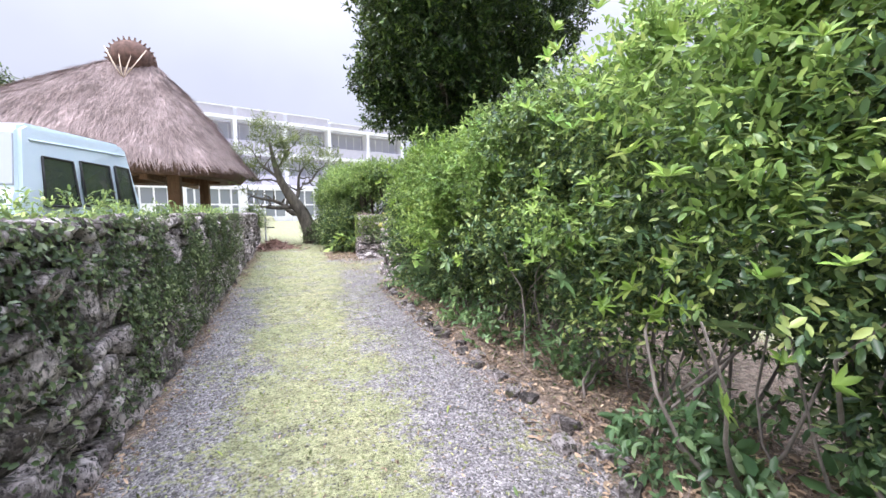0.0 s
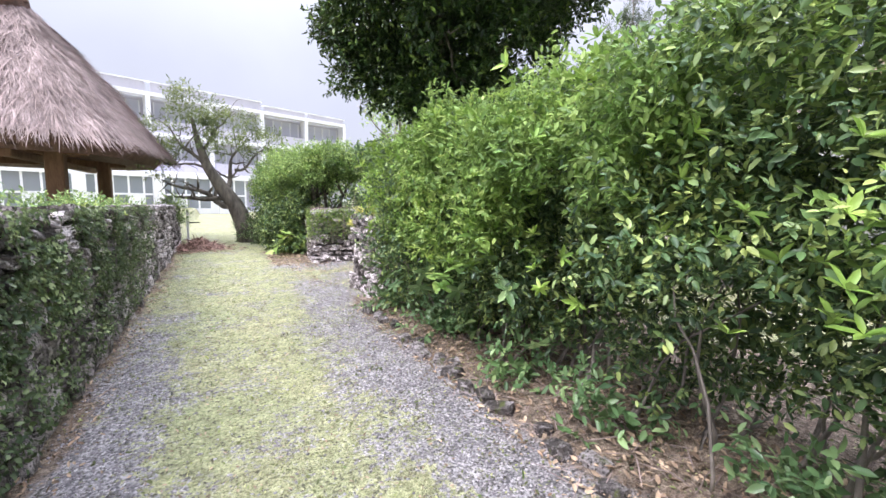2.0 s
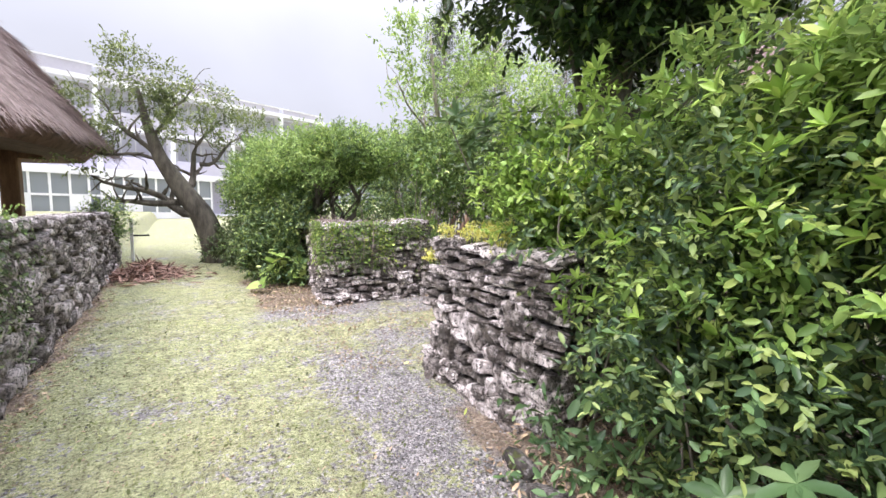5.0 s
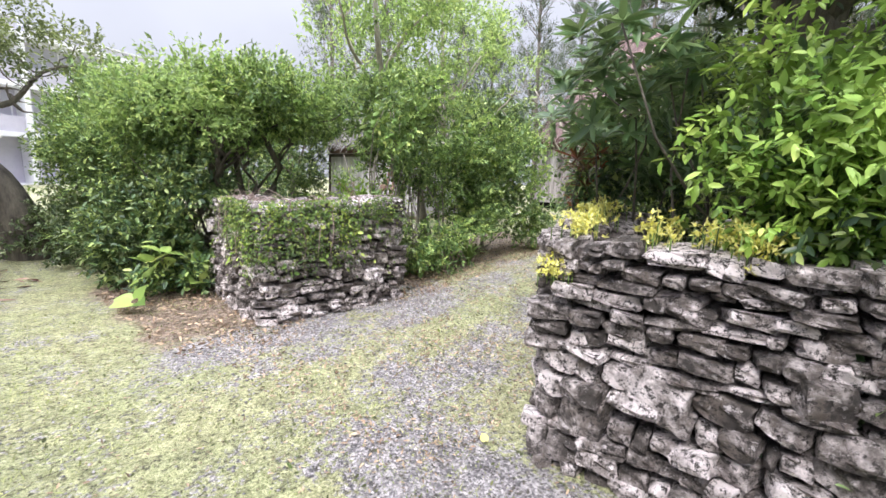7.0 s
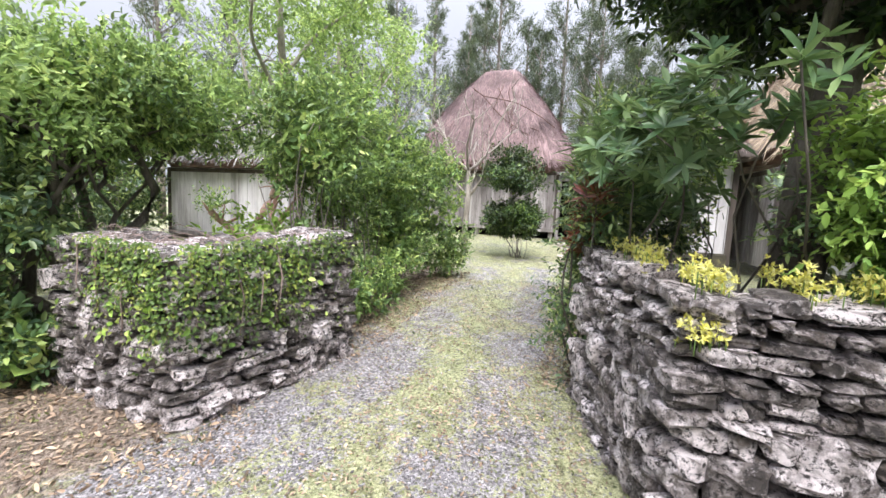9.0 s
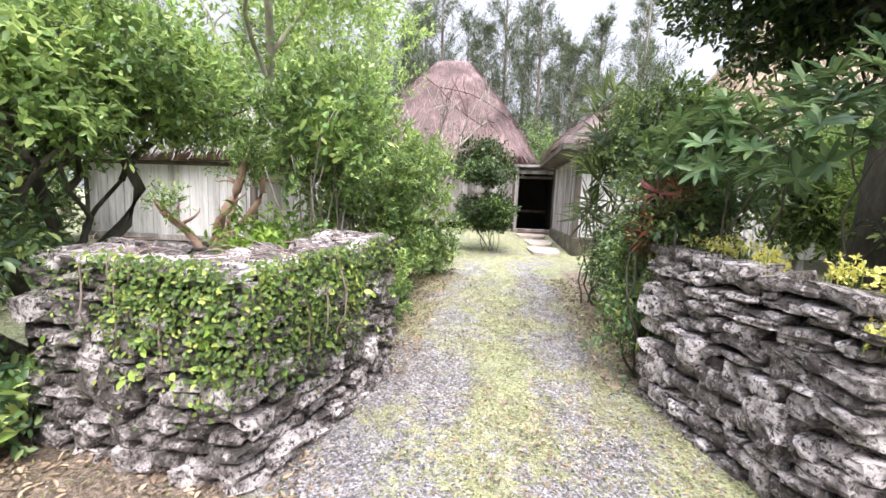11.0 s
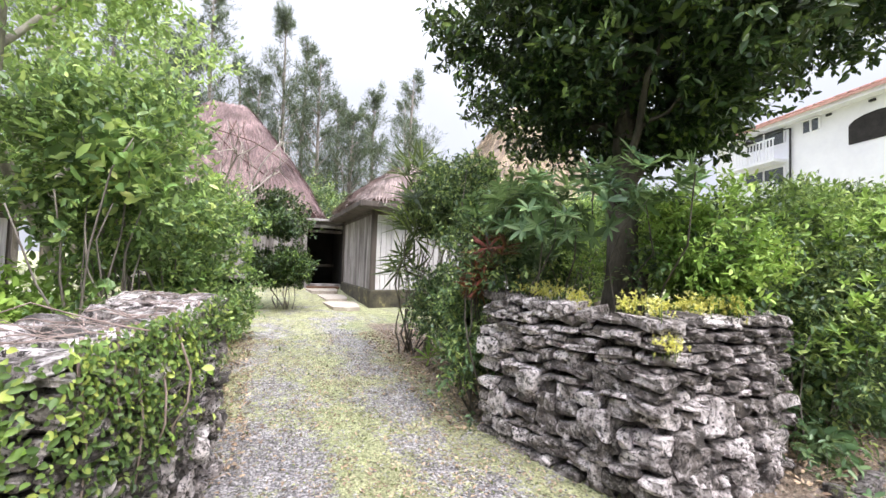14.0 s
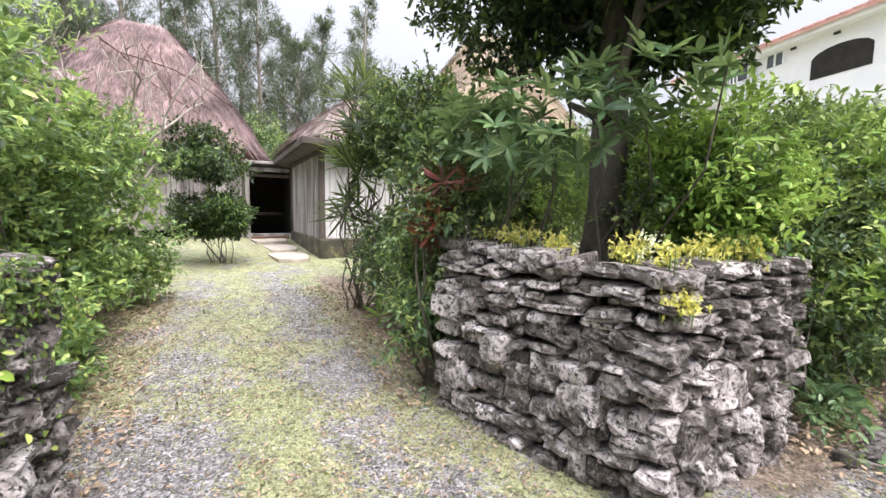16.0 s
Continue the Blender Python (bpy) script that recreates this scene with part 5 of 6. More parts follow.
f = bm.faces.new([bm.verts.new(p) for p in ((-0.12, -1.915, 1.79), (-0.06, -2.035, 1.2), (-1.42, -2.035, 1.2), (-1.36, -1.915, 1.79))])
bmesh.ops.translate(bm, verts=bm.verts, vec=(0, -0.022, 0.008))
bmesh.ops.recalc_face_normals(bm, faces=bm.faces)
ex = bmesh.ops.extrude_face_region(bm, geom=bm.faces[:])
bmesh.ops.translate(bm, verts=[v for v in ex["geom"] if isinstance(v, bmesh.types.BMVert)], vec=(0, 0.02, -0.02))
van_part("windshield", bm, "glass_pale", "pale reflective windshield")
van_part("rain_gutter", box((-0.105, -1.8, 1.72), (-0.05, -0.2, 1.745), 0.008), "paint")
for y in (-0.45, -1.75):
    for x in (-0.1, -1.38):
        bm = bmesh.new()
        bmesh.ops.create_cone(bm, cap_ends=True, segments=24, radius1=0.28, radius2=0.28, depth=0.17, matrix=Matrix.Translation((x, y, 0.28)) @ Matrix.Rotation(math.pi / 2, 4, "Y"))
        bmesh.ops.bevel(bm, geom=[e for e in bm.edges if len(e.link_faces) == 2 and abs(e.verts[0].co.x - e.verts[1].co.x) < 1e-4], offset=0.03, segments=2, affect="EDGES")
        wheel = van_part("wheel", bm, "rubber", "black tyre")
        bm = bmesh.new()
        bmesh.ops.create_cone(bm, cap_ends=True, segments=20, radius1=0.17, radius2=0.15, depth=0.19, matrix=Matrix.Translation((x, y, 0.28)) @ Matrix.Rotation(math.pi / 2, 4, "Y"))
        part("rim", bm, "slab", wheel)

# ---- far buildings ----
SX, SY = -14.5, 44.3
school = empty("white_building", (SX, SY, 0), "long pale three-storey building with balconies and glazed porch", "building", turn=17)


def sbox(thing, name, lo, hi, mat, label="", bevel=0.0, parent=None):
    return part(name, box(lo, hi, bevel), mat, parent or thing, label)


sbox(school, "wall", (0, 1.2, 0), (30, 12, 10.3), "lilac")
for fl in range(4):
    sbox(school, "balcony_slab", (-0.2, 0, 3.45 * fl + 0.0 if fl else -0.1), (30.2, 1.2, 3.45 * fl + 0.35 if fl else 0.2), "white")
for fl in (1, 2):
    for i in range(6):
        sbox(school, "balcony_panel", (0.3 + 5 * i, 0.15, 3.45 * fl + 0.35), (4.9 + 5 * i, 0.25, 3.45 * fl + 1.45), "lilac")
        win = sbox(school, "window", (0.6 + 5 * i, 1.1, 3.45 * fl + 1.5), (4.6 + 5 * i, 1.22, 3.45 * fl + 3.1), "glass_lilac")
        for k in range(5):
            sbox(school, "mullion", (0.6 + 0.98 * k + 5 * i, 1.04, 3.45 * fl + 1.5), (0.68 + 0.98 * k + 5 * i, 1.12, 3.45 * fl + 3.1), "white", parent=win)
for i in range(7):
    sbox(school, "pillar", (5 * i - 0.15, -0.06, 0), (5 * i + 0.2, 1.2, 10.4), "white")
for i in range(6):
    sbox(school, "parapet_panel", (0.3 + 5 * i, 0.1, 10.7), (4.9 + 5 * i, 0.25, 11.5 - 0.35 * (i > 3)), "lilac")
    sbox(school, "parapet_rail", (0.1 + 5 * i, 0.05, 11.5 - 0.35 * (i > 3)), (5.1 + 5 * i, 0.3, 11.62 - 0.35 * (i > 3)), "white")
porch = empty("glazed_porch", (SX, SY, 0), "white-framed glazed porch with rows of small panes", "porch", turn=17)
sbox(porch, "roof", (-4.5, -3.6, 3.1), (17, 0.0, 3.4), "white")
sbox(porch, "back_wall", (-4.5, -0.6, 0), (17, -0.4, 3.1), "glass_pale")
for i in range(22):
    x = -4.3 + 1.0 * i
    sbox(porch, "window_post", (x - 0.07, -3.5, 0), (x + 0.07, -3.36, 3.1), "white")
    if i % 5 == 4:
        sbox(porch, "pillar", (x - 0.4, -3.7, 0), (x + 0.4, -3.3, 3.3), "white")
    if i < 21:
        sbox(porch, "window_pane", (x + 0.07, -3.44, 1.75), (x + 0.93, -3.42, 3.1), "glass_porch")
        low = sbox(porch, "window_pane", (x + 0.07, -3.44, 0.1), (x + 0.93, -3.42, 1.65), "glass_porch")
        sbox(porch, "crossbar", (x + 0.07, -3.5, 1.6), (x + 0.93, -3.38, 1.75), "white", parent=low)
        sbox(porch, "low_panel", (x + 0.07, -3.48, 0.0), (x + 0.93, -3.39, 0.5 if i % 3 else 1.6), "white", parent=low)

AX, AY = 14.7, -13.9
apartment = empty("apartment_building", (AX, AY, 0), "white apartment block with balconies and red tiled roof", "building", turn=180 - 16.3)


def abox(name, lo, hi, mat, label="", bevel=0.0, parent=None):
    return part(name, box(lo, hi, bevel), mat, parent or apartment, label)


abox("wall", (-1.3, 0.0, 0), (18, 4.5, 9.5), "white")
roof = bmesh.new()
rows = [(-1.6, -0.6, 9.5), (18.3, -0.6, 9.5), (18.3, 3.5, 11.2), (-1.6, 3.5, 11.2)]
f = roof.faces.new([roof.verts.new(p) for p in rows])
ex = bmesh.ops.extrude_face_region(roof, geom=[f])
bmesh.ops.translate(roof, verts=[v for v in ex["geom"] if isinstance(v, bmesh.types.BMVert)], vec=(0, 0, -0.14))
bmesh.ops.recalc_face_normals(roof, faces=roof.faces)
tiled = part("roof", roof, "tile_red", apartment, "red tiled roof slope")
for i in range(43):
    tubes("tile_ridge", [(np.array([[-1.5 + 0.46 * i, -0.6, 9.53], [-1.5 + 0.46 * i, 3.5, 11.22]]), np.array([0.07, 0.07]))], "tile_red", tiled, "", 6)
abox("eave_band", (-1.5, -0.5, 9.2), (18.2, 0, 9.45), "white")
for x0, x1, z0, z1 in ((0.7, 3.0, 6.3, 7.15), (0.7, 3.0, 8.4, 9.2), (3.9, 4.7, 8.55, 9.1), (0.7, 3.0, 3.4, 4.6), (8.5, 9.4, 8.3, 9.0)):
    w = abox("window", (x0, -0.02, z0), (x1, 0.05, z1), "glass", "sliding window in a white frame")
    for xx in (x0, (x0 + x1) / 2, x1):
        abox("window_frame", (xx - 0.04, -0.06, z0), (xx + 0.04, 0.0, z1), "white", parent=w)
    abox("window_frame", (x0, -0.06, z1), (x1, 0.0, z1 + 0.06), "white", parent=w)
for z in (7.5, 5.3):
    rail = abox("balcony", (0.5, -0.8, z - 0.15), (3.1, 0, z), "white", "railed balcony")
    for i in range(14):
        abox("baluster", (0.55 + 0.19 * i, -0.78, z), (0.6 + 0.19 * i, -0.74, z + 1.0), "white", parent=rail)
    abox("handrail", (0.5, -0.8, z + 1.0), (3.1, -0.72, z + 1.06), "white", parent=rail)
# flat near-black face: the loggia's shade put into colour, no real recess
arch = bmesh.new()
ring = [(5.9, 7.4), (8.1, 7.4), (8.1, 8.2)] + [(7.0 + 1.1 * math.cos(t), 8.2 + 0.4 * math.sin(t)) for t in np.linspace(0.2, math.pi - 0.2, 7)] + [(5.9, 8.2)]
f = arch.faces.new([arch.verts.new((x, -0.02, z)) for x, z in ring])
ex = bmesh.ops.extrude_face_region(arch, geom=[f])
bmesh.ops.translate(arch, verts=[v for v in ex["geom"] if isinstance(v, bmesh.types.BMVert)], vec=(0, 0.012, 0))
part("arched_shade_panel", arch, "dark", apartment, "flat near-black arch painted as the shade of a loggia opening")
tubes("drain_pipe", [(np.array([[3.35, -0.1, 0.0], [3.35, -0.1, 9.0]]), np.array([0.05, 0.05])), (np.array([[3.35, -0.1, 9.0], [1.8, -0.35, 9.1]]), np.array([0.03, 0.03]))], "rubber", apartment)
tubes("wall_lamp", [(np.array([[1.8, -0.9, 8.75], [1.8, -0.9, 8.6]]), np.array([0.06, 0.32]))], "rubber", apartment, "", 14)
for k in range(7):
    abox("wall_vent", (5.0 + 1.7 * k, -0.08, 9.0), (5.22 + 1.7 * k, 0, 9.1), "rubber")

# wooded hill behind the pavilion
tree("broadleaf_tree", "dark green wooded rise far behind the pavilion", 90, (-21, 42, 0), ([(-21, 42, 0), (-21, 42, 4), (-21, 42, 7), (-21, 42, 10)], [0.4, 0.35, 0.25, 0.1]), [((-21, 42, 5), (-18.5, 42, 8.5), 0.15, 0.05)],
     [(-21.5, 42, 8.2, 3.2, 3, 3.4), (-26, 43, 9, 5, 4, 4.5), (-19.6, 42.5, 6.5, 2.2, 3, 2.6)], 3400, 0.35, "ficus", per=8, reach=0.7)


# ---- small growth on and about the walls ----
def rosettes(name, label, seed, spots, size, mat, per=8, category="plant", group="", stem=None, droop=0.1, ratio=0.36, tilt=0.5):
    """Whorls of long leaves, one at each spot: (x, y, z)."""
    rng = np.random.default_rng(seed)
    s = np.asarray(spots, float)
    thing = empty(name, (float(s[:, 0].mean()), float(s[:, 1].mean()), rise(float(s[:, 0].mean()), 0)), label, category, group)
    inv = thing.matrix_world.inverted()
    n = len(s)
    a = np.tile(np.linspace(0, 2 * np.pi, per, endpoint=False), n) + rng.normal(0, 0.25, n * per)
    axis = unit(rng.normal(0, 0.4, (n, 3)) + 0.5 * unit(s - s.mean(0)) + [0, 0, 0.9])
    ref = unit(np.cross(axis, rng.normal(size=(n, 3))))
    oth = np.cross(axis, ref)
    el = rng.uniform(0.1, 0.9, n * per) * tilt - droop
    way = unit(np.repeat(ref, per, 0) * np.cos(a)[:, None] + np.repeat(oth, per, 0) * np.sin(a)[:, None] + np.repeat(axis, per, 0) * el[:, None])
    ln = size * rng.uniform(0.7, 1.2, n * per)
    base, up = np.repeat(s, per, 0), np.repeat(axis, per, 0)
    if n <= 30:
        for i in range(n):
            c = slice(i * per, (i + 1) * per)
            build = broad_leaves if ratio > 0.5 else leaves
            build("leaf_whorl", base[c] + way[c] * ln[c, None] * (0.3 if ratio > 0.5 else 0), way[c], up[c], ln[c], ln[c] * ratio, mat, thing).matrix_parent_inverse = inv
    else:
        order = np.repeat(np.argsort(s[:, 1] + s[:, 0]), per) * per + np.tile(np.arange(per), n)
        for c in np.array_split(order, 6):
            tagged(leaves("leaf_spray", base[c], way[c], up[c], ln[c], ln[c] * ratio, mat, thing), kind="stuff").matrix_parent_inverse = inv
    if stem:
        tagged(tubes("stem_tangle", [limb(rng, (stem[0] + rng.normal(0, 0.1), stem[1] + rng.normal(0, 0.1), rise(*stem)), tuple(q), 0.014, 0.005, 8, 0.09) for q in s[:: max(1, len(s) // 8)]], "bark_dark", thing, "", 5), kind="stuff").matrix_parent_inverse = inv
    return thing


rr = np.random.default_rng(101)


def cloud_of(blobs, count):
    p, _ = in_blobs(rr, blobs, count, 0.2)
    return p


rosettes("pittosporum_bush", "broad glossy leaf whorls spreading over the entrance wall", 102, cloud_of([(3.1, 9.12, 2.12, 0.45, 0.24, 0.26), (2.8, 8.85, 2.05, 0.7, 0.4, 0.3), (3.7, 8.85, 2.1, 0.6, 0.4, 0.32), (2.3, 8.55, 2.25, 0.45, 0.4, 0.22), (3.5, 8.6, 1.8, 0.5, 0.3, 0.22)], 170), 0.14, "rosette", 9, "bush", stem=(3.2, 8.4), ratio=0.3, tilt=0.7)
rosettes("dracaena", "spiky dark-leaved dracaena beside the path", 103, cloud_of([(6.1, 8.95, 2.35, 0.3, 0.3, 0.35), (6.2, 9.0, 1.6, 0.3, 0.25, 0.3), (5.8, 9.0, 2.9, 0.25, 0.25, 0.2), (5.5, 9.15, 2.2, 0.2, 0.12, 0.3)], 34), 0.44, "spike", 14, "plant", stem=(6.1, 9.0), ratio=0.09, tilt=0.9)
rosettes("red_cordyline", "dark red spiky cordyline among green shrubs", 104, cloud_of([(3.4, 9.18, 1.74, 0.3, 0.08, 0.16), (3.6, 9.2, 1.5, 0.2, 0.08, 0.24)], 20), 0.19, "red_leaf", 11, "plant", stem=(3.65, 9.0), ratio=0.15, tilt=0.9)
rosettes("bromeliad", "yellow-green strappy plants under the shrubs", 105, [(x, 9.0 + 0.1 * math.sin(9 * x), rise(x, 9) + z) for x, z in ((4.2, 0.15), (4.5, 0.5), (4.3, 0.9), (4.9, 0.3), (4.6, 1.2), (5.2, 0.15))], 0.3, "lime_leaf", 12, ratio=0.12, tilt=1.2)
rosettes("hedge_shoot", "fresh lime-green shoots out of the hedge", 106, [(1.68 + rr.normal(0, 0.07), y, z) for y, z in zip(rr.uniform(0.2, 7.2, 170), rr.uniform(0.9, 2.3, 170))], 0.08, "lime_leaf", 7, "shoot", tilt=1.3)
rosettes("hedge_shoot", "bright top shoots of the clipped hedge", 107, [(2.25 + rr.normal(0, 0.35), y, 2.68 - 0.105 * y + rr.normal(0, 0.1)) for y in rr.uniform(-0.5, 7.0, 380)], 0.095, "lime_leaf", 7, "shoot", tilt=1.6)
rosettes("shrub_shoot", "lime-green young tops of the yard shrub", 112, cloud_of([(3.9, 11.85, 2.3, 0.5, 0.25, 0.4), (4.7, 11.9, 2.4, 0.6, 0.3, 0.6), (5.7, 11.9, 2.2, 0.6, 0.3, 0.7), (6.9, 11.4, 1.8, 0.4, 0.25, 0.6)], 230), 0.085, "lime_soft", 7, "shoot", tilt=1.4)
rosettes("shrub_shoot", "lime-green young tops behind the entrance wall", 113, cloud_of([(4.6, 8.3, 2.7, 0.7, 0.4, 0.3), (2.6, 7.5, 2.1, 0.4, 0.3, 0.2), (5.6, 8.3, 2.9, 0.7, 0.4, 0.35), (6.4, 8.5, 2.9, 0.5, 0.4, 0.35)], 190), 0.09, "lime_soft", 7, "shoot", tilt=1.5)
rosettes("broad_leaf_plant", "large lobed lime-green leaves hanging from the hedge", 108, [(1.57, 4.55, 1.22), (1.6, 4.7, 1.2), (1.62, 4.85, 0.95), (1.57, 5.05, 0.84), (1.6, 5.2, 0.78)], 0.12, "lime_soft", 5, "plant", tilt=0.4, droop=0.25, ratio=0.8)
rosettes("broad_leaf_plant", "large dark-green hand-shaped leaves in the hedge", 109, [(1.62 + 0.05 * math.sin(9 * y), y, z + 0.12) for y, z in ((4.3, 0.75), (4.5, 0.95), (4.9, 0.62), (5.1, 0.85), (5.4, 0.7), (5.7, 0.5), (5.6, 0.95), (3.9, 0.5), (6.1, 0.6), (6.3, 0.4), (2.2, 0.9), (1.3, 1.5), (1.1, 0.9), (4.7, 0.4), (6.6, 0.45))], 0.13, "rosette", 7, "plant", tilt=0.3, droop=0.15, ratio=0.42)
rosettes("broad_leaf_plant", "bright young whorls at the near end of the hedge", 110, [(1.45, 1.25, 1.62), (1.5, 1.0, 0.75), (1.5, 1.5, 1.75), (1.55, 1.5, 1.1), (1.5, 0.9, 1.25), (1.55, 1.8, 1.95)], 0.1, "lime_leaf", 7, "plant", tilt=1.0, ratio=0.4)
rosettes("alocasia", "big pale heart-shaped leaves on the ground", 111, [(1.5, 13.35, 0.55), (1.4, 13.5, 0.42), (1.52, 13.6, 0.35), (1.35, 13.3, 0.3), (1.15, 13.1, 0.1), (1.84, 13.3, 0.42), (1.8, 13.25, 0.2)], 0.16, "lime_soft", 4, "plant", tilt=0.9, droop=-0.1, ratio=0.95)


def arching_grass(seed, at, height, count, mat, label):
    """A clump of long arching blades."""
    rng = np.random.default_rng(seed)
    thing = empty("tall_grass", at, label, "grass clump")
    verts, loops, sizes, n0 = [], [], [], 0
    for _ in range(count):
        a = rng.uniform(0, 2 * np.pi)
        out = np.array([np.cos(a), np.sin(a), 0])
        side = np.array([-np.sin(a), np.cos(a), 0])
        h, reach, w = height * rng.uniform(0.6, 1.1), height * rng.uniform(0.25, 0.7), rng.uniform(0.012, 0.024)
        s = np.linspace(0, 1, 8)
        mid = out[None] * (reach * s ** 1.8)[:, None] + np.array([0, 0, 1])[None] * (h * (s * 1.25 - 0.65 * s ** 3))[:, None]
        wid = (w * (1 - s ** 3) + 0.001)[:, None]
        v = np.stack([mid - side * wid, mid + side * wid], 1).reshape(-1, 3)
        verts.append(v)
        for i in range(7):
            loops += [n0 + 2 * i, n0 + 2 * i + 1, n0 + 2 * i + 3, n0 + 2 * i + 2]
            sizes.append(4)
        n0 += 16
    raw("blades", np.concatenate(verts), loops, sizes, mat, thing)
    return thing


arching_grass(120, (2.5, 5.6, 0.1), 3.3, 16, "grass_green", "tall arching cane grass rising out of the hedge")
arching_grass(121, (1.15, 16.6, 0.0), 0.9, 40, "grass_green", "clump of strappy grass under the gnarled tree")
arching_grass(122, (1.3, 14.9, 0.0), 1.3, 40, "grass_green", "clump of long green grass by the ivy wall")
arching_grass(123, (5.4, 11.75, 0.12), 0.6, 40, "grass_green", "tuft of grass at the path edge")
arching_grass(124, (2.4, 6.3, 1.8), 0.9, 3, "lime_leaf", "single broad upright blade over the hedge")


def creeper(name, label, seed, path, inward, z_range, count, size, mat, cover):
    """Leaves lying on a wall face, in patches. cover(s, z) tells how likely a leaf is there."""
    rng = np.random.default_rng(seed)
    total = sum(math.dist(a, b) for a, b in zip(path, path[1:]))
    base, way, up = [], [], []
    while len(base) < count:
        s, z = rng.uniform(0, total), rng.uniform(*z_range)
        if rng.random() > cover(s / total, z) or noise.noise(Vector((s * 2.2, z * 2.2, seed))) + 0.6 * noise.noise(Vector((s * 7, z * 7, seed))) < -0.12:
            continue
        (x, y), u = along(path, s)
        out = np.array([u[1] * inward, -u[0] * inward, 0])
        base.append(np.array([x, y, rise(x, y) + z * (lane_top(y) if x < 0 else 1)]) + out * rng.uniform(0.05, 0.12) + np.array([u[0], u[1], 0]) * rng.normal(0, 0.06))
        way.append(np.array([u[0], u[1], 0]) * rng.normal(0, 0.7) + out * rng.uniform(0.1, 0.5) + [0, 0, rng.normal(-0.35, 0.5)])
        up.append(out * 1.2 + [0, 0, 0.6] + rng.normal(0, 0.3, 3))
    base, way, up = np.array(base), np.array(way), np.array(up)
    ln = size * rng.uniform(0.6, 1.4, count)
    thing = empty(name, (float(base[:, 0].mean()), float(base[:, 1].mean()), 0.0), label, "creeper")
    # one patch of leaves for each stretch of the wall
    order = np.argsort(base[:, 1] - base[:, 0])
    for c in np.array_split(order, 8 if count > 1000 else 1):
        tagged(leaves("leaf_patch", base[c], way[c], up[c], ln[c], ln[c] * 0.62, mat, thing), kind="stuff").matrix_parent_inverse = thing.matrix_world.inverted()
    return thing


creeper("ivy", "bright ivy trailing over the dry stone wall", 130, IVY_OUT, 1, (0.3, 1.26), 5200, 0.031, "ivy", lambda s, z: min(1, max(0.03, (z - 0.6 - 0.16 * math.sin(9 * s) - 0.35 * noise.noise(Vector((s * 14, 3, 1)))) * 3)) * min(1, max(0.1, (s - 0.14) * 6)) * min(1, max(0.12, (0.95 - s) * 7)))
creeper("ivy", "a few larger yellowing ivy leaves", 131, IVY_OUT, 1, (0.5, 1.1), 60, 0.055, "lime_leaf", lambda s, z: 0.8 if 0.3 < s < 0.8 else 0.05)
creeper("creeper", "dark small-leaved creeper covering the lane wall", 132, LEFT_OUT, 1, (0.1, 1.32), 17000, 0.036, "ivy_dark", lambda s, z: (0.9 if 0.3 < s < 0.52 else 0.12 + 0.5 * max(0, z - 0.75) + 4 * max(0, s - 0.22) if s < 0.3 else max(0, 0.9 - (s - 0.5) * 5)) * (1 if z > 0.6 else 0.35))
hedge("wall_top_weeds", "bright weeds along the top of the lane wall", 133, [(-1.45 + 0.12 * math.sin(5 * y), y, 1.29 * lane_top(y), 0.2, 0.3, 0.05) for y in np.arange(1.5, 11, 0.45)], 1300, 0.04, "shrub", per=6, reach=0.1, depth=0.4, gaps=0)
hedge("wall_top_weeds", "small green bush at the end of the lane wall", 134, [(-1.25, 16.9, 1.1, 0.3, 0.5, 0.4)], 500, 0.05, "shrub", per=7)

# vine stems over the ivy wall
rng = np.random.default_rng(140)
runs = []
for i in range(44):
    s = rng.uniform(0.1, 0.95)
    (x, y), u = along(IVY_OUT, 0.7 + s * 2.7)
    out = np.array([u[1], -u[0], 0])
    p = np.array([x, y, rise(x, y) + 1.26])
    runs.append(limb(rng, p - out * rng.uniform(0.1, 0.4) + np.array([u[0], u[1], 0]) * rng.normal(0, 0.35), p + out * 0.04, rng.uniform(0.0015, 0.004), 0.0015, 7, 0.1))
    if i % 4 == 0:
        runs.append(limb(rng, p + out * 0.07, p + out * 0.1 - np.array([0, 0, rng.uniform(0.3, 0.7)]), 0.007, 0.004, 6, 0.06))
vine = empty("vine_stems", (2.4, 11.8, 1.2), "dry reddish vine stems crawling over the wall top", "vine")
tubes("woody_runner", runs, "vine", vine, "", 5).matrix_parent_inverse = vine.matrix_world.inverted()

# sedum on the entrance wall
def sedum(seed, x, y, z, r, n):
    rng = np.random.default_rng(seed)
    thing = empty("sedum_clump", (x, y, z), "bright yellow flowering sedum clump on the wall top", "flower", "yellow sedum on the entrance wall")
    p = rng.normal(0, 1, (n, 3)) * [r, r, 0.035] + [0, 0, 0.07]
    ang = rng.normal(size=(n * 6, 3))
    base = np.repeat(p, 6, 0)
    tagged(leaves("flower_mass", base, unit(ang + [0, 0, 0.4]), unit(rng.normal(0, 0.4, (n * 6, 3)) + [0, 0, 1]), rng.uniform(0.02, 0.036, n * 6), np.full(n * 6, 0.012), "sedum", thing), kind="stuff")
    tagged(tubes("stalk_mass", [(np.array([q * [1, 1, 0] - [0, 0, 0.03], q]), np.array([0.003, 0.003])) for q in p[::4]], "grass_green", thing, "", 4), kind="stuff")


